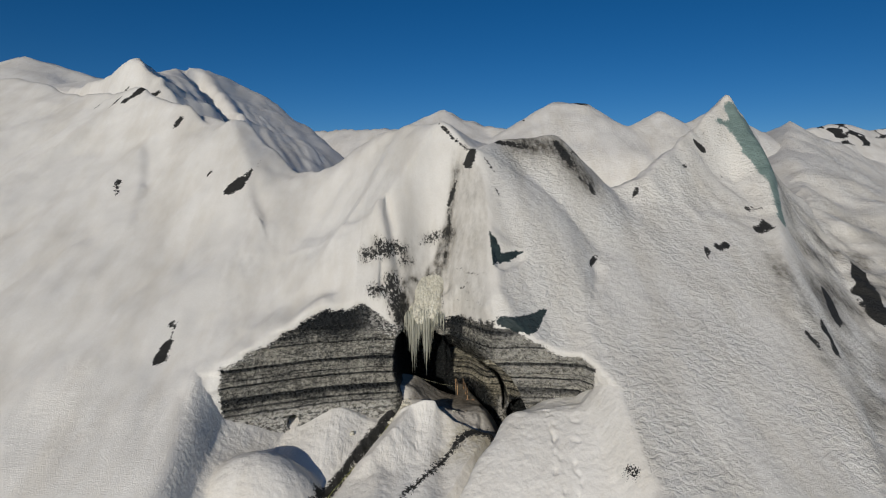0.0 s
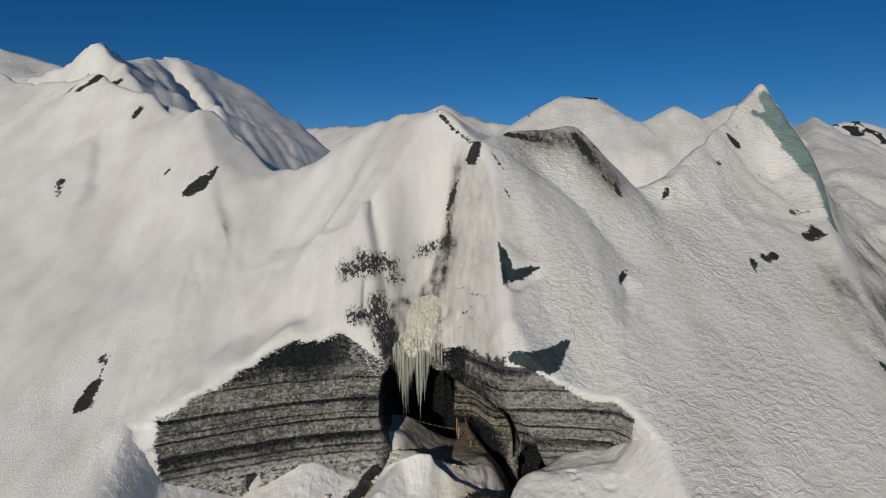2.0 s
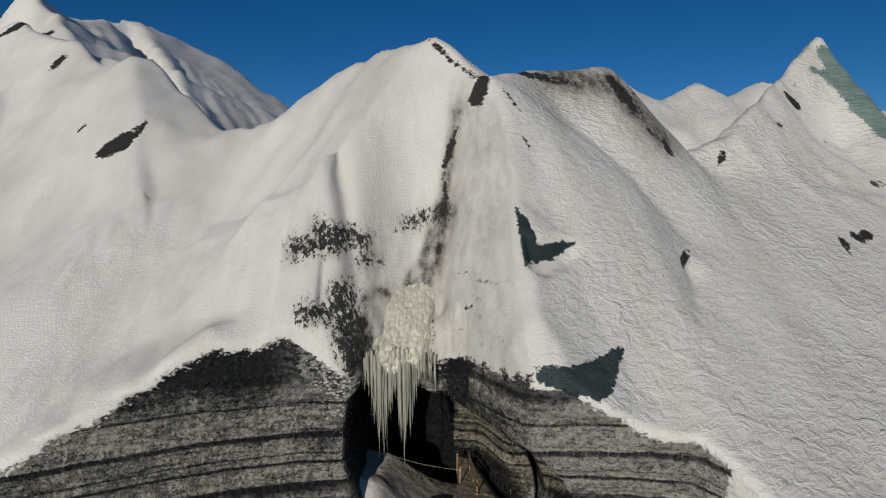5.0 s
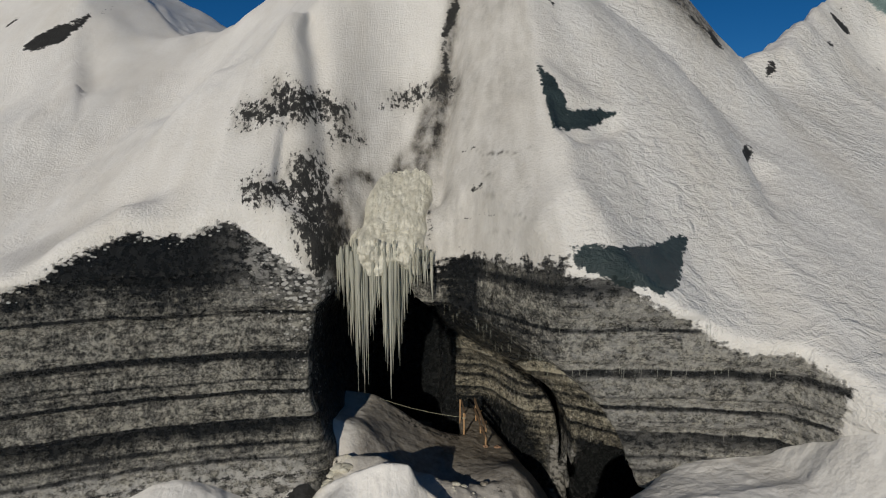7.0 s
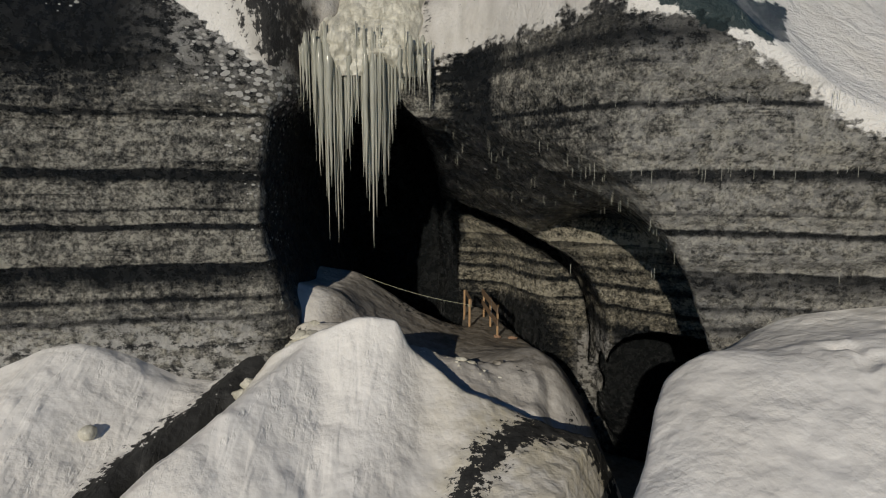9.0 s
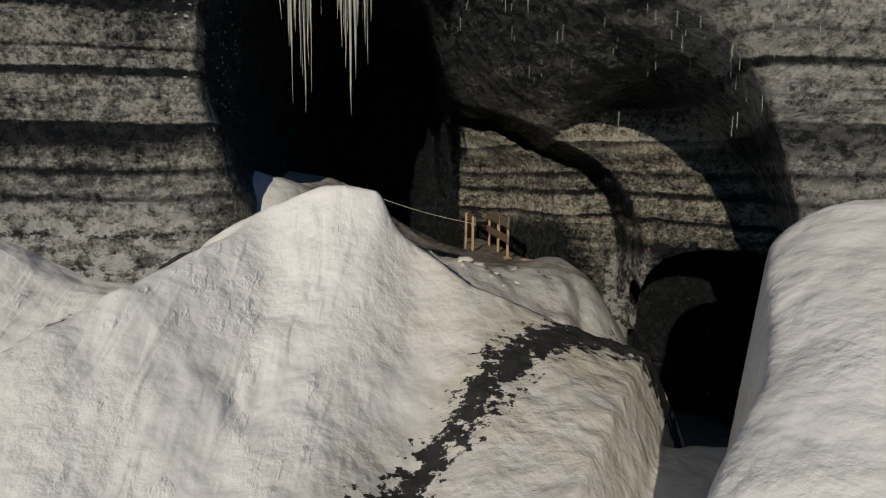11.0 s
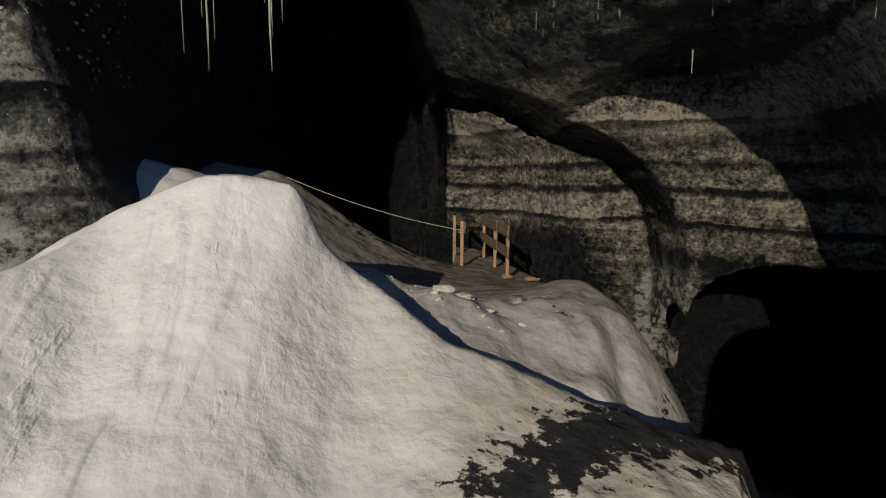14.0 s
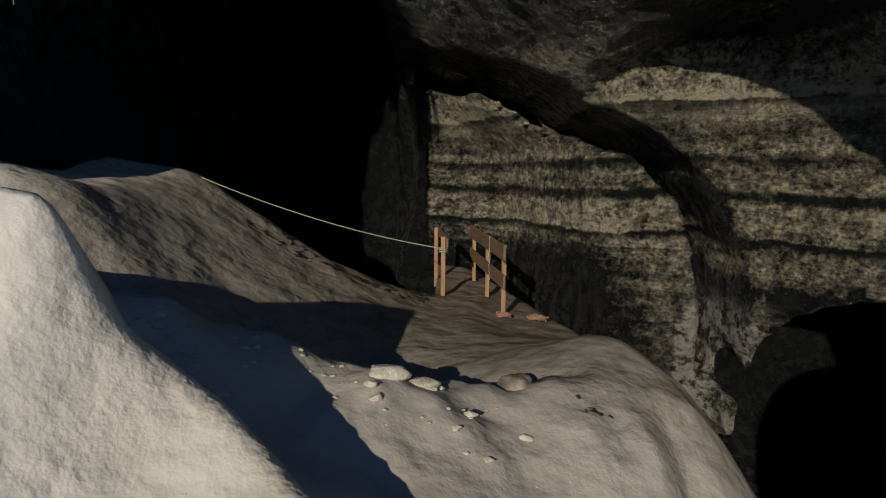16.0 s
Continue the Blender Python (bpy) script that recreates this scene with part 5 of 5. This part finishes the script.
def ceiling(x, y, lo, hi):
    """Height at which the ice begins over a point in the cave mouth."""
    z = np.arange(lo, hi, 0.04)
    f = glacier_field(np.full((1, 1, len(z)), x), np.full((1, 1, len(z)), y), z[None, None, :].copy())[0, 0]
    k = int(np.argmax(f < 0))
    return float(z[k]) if f[k] < 0 and k else None


for k in range(46):
    u = rnd.random()
    x = 0.2 + 4.6 * u + rnd.uniform(-0.2, 0.2)
    y = 41.2 - 3.0 * u ** 1.4 + rnd.uniform(-0.3, 2.4)
    top = ceiling(x, y, 1.6, 7.5)
    if top is None or top > 6.9:
        continue
    ob = icicle(x, y, top + 0.05, rnd.uniform(0.10, 0.36), rnd.uniform(0.005, 0.011), rnd)
    tagged(ob, "thin clear icicle hanging from the dark arch", "icicle", "small icicles under the arch")


# drips along the arch's rim and under the ash layers of the wall beside it
for k in range(48):
    u = rnd.random()
    x, z = np.interp(u, (0, 0.3, 0.6, 0.85, 1), (0.4, 2.4, 3.9, 4.75, 5.2)), np.interp(u, (0, 0.3, 0.6, 0.85, 1), (6.9, 5.46, 4.3, 3.3, 2.3))
    x, y = float(x) + rnd.uniform(-0.25, 0.25), 38.4 + rnd.uniform(-0.5, 0.9)
    top = ceiling(x, y, z - 0.9, z + 1.2)
    if top is None:
        continue
    ob = icicle(x, y, top + 0.05, rnd.uniform(0.10, 0.32), rnd.uniform(0.003, 0.006), rnd)
    tagged(ob, "thin clear icicle hanging from the dark arch", "icicle", "small icicles under the arch")
for k in range(40):
    x = rnd.uniform(2.6, 8.6)
    zb = rnd.choice((4.66, 4.66, 5.86, 2.74)) + rnd.uniform(-0.02, 0.06)
    y = float(cliff(np.array([x]), np.array([zb + 0.22]))[0])
    ob = icicle(x, y - 0.02, zb + 0.12, rnd.uniform(0.10, 0.34), rnd.uniform(0.004, 0.008), rnd)
    tagged(ob, "thin clear icicle dripping from a black layer of the ice wall", "icicle", "drips along the ice wall")


# ---------------------------------------------------------------- loose snow on the platform
def chunk(name, x, y, size, label, material=None):
    bm = bmesh.new()
    bmesh.ops.create_icosphere(bm, subdivisions=3, radius=1)
    seed = Vector((x * 3.1, y * 1.7, size * 9))
    cuts = [] if name == "snow_ball" else [(Vector((rnd.uniform(-1, 1), rnd.uniform(-1, 1), rnd.uniform(-0.2, 1))).normalized(), rnd.uniform(0.55, 0.8)) for k in range(9)]
    for v in bm.verts:
        c = v.co.copy()
        n = 0.35 * noise.noise(c * 1.3 + seed) + 0.16 * noise.noise(c * 3.7 + seed)
        for direction, reach in cuts:
            over = c.dot(direction) - reach
            if over > 0:
                c = c - direction * over
        v.co = (c if name == "snow_ball" else Vector((c.x * 1.6, c.y * 1.0, c.z * (0.5 if name == "snow_block" else 0.75)))) * size * (1 + 0.6 * n)
    ob = part(name, bm, material or LUMPICE, smooth=True)
    ob.location = (x, y, ground_at(x, y) + (0.6 if name == "snow_ball" else 0.12) * size)
    return tagged(ob, label, "snow", "snow chunks on the platform" if name == "snow_chunk" else "")


for k in range(70):
    t = rnd.random()
    x = -0.65 + 2.3 * t ** 1.3 + rnd.uniform(-0.1, 0.1)
    y = 39.95 + rnd.uniform(-0.55, 0.08)
    chunk("snow_chunk", x, y, rnd.choice((0.008, 0.010, 0.012, 0.016, 0.024, 0.034)), "small crumb of broken snow on the platform")
chunk("snow_block", 0.76, 39.92, 0.11, "broken slab of snow lying on the platform")
chunk("snow_block", 0.99, 39.98, 0.08, "broken slab of snow lying on the platform")
chunk("ice_boulder", 1.60, 40.32, 0.12, "dirty rounded ice boulder frozen into the snow", GROUND_ICE)

# lumps of old snow in the slot between the drift and the wall, and a ball rolled down from it
for k in range(16):
    t = rnd.random()
    chunk("snow_lump", -2.3 - 1.3 * t + rnd.uniform(-0.15, 0.15), 40.1 - 1.3 * t + rnd.uniform(-0.2, 0.2), rnd.uniform(0.06, 0.16), "yellowish lump of old snow lying in the slot beside the drift")
chunk("snow_ball", -6.0, 37.65, 0.15, "rounded ball of snow rolled onto the drift")

# rope laid along the trench
run = [(-3.05, 39.75), (-3.6, 38.85), (-4.3, 37.6), (-5.1, 36.3), (-6.1, 34.8), (-7.0, 33.1), (-7.9, 31.2)]
pts = []
for (x0, y0), (x1, y1) in zip(run, run[1:]):
    for k in range(8):
        x, y = x0 + (x1 - x0) * k / 8 + 0.03 * math.sin(k * 0.8 + x0), y0 + (y1 - y0) * k / 8
        pts.append((x, y, ground_at(x, y) + 0.06))
tagged(part("handrail_rope", tube(pts, 0.015, 6), GREEN_ROPE), "yellow-green handline rope lying along the trench", "rope")

# stakes that hold the handline where the trench opens out
for base, tip in (((-6.75, 30.5), (-6.45, 31.0)), ((-6.45, 30.7), (-6.20, 31.2)), ((-6.05, 30.6), (-5.75, 31.3))):
    z = float(snow_floor(np.array([base[0]]), np.array([base[1]]))[0])
    pole = [(base[0], base[1], z - 0.15), ((base[0] + tip[0]) / 2 + 0.01, (base[1] + tip[1]) / 2, z + 0.5), (tip[0], tip[1], z + 1.15)]
    tagged(part("stake", tube(pole, [0.026, 0.023, 0.019], 7), WOOD), "thin weathered wooden stake leaning in the snow beside the trench", "stake", "stakes beside the trench")
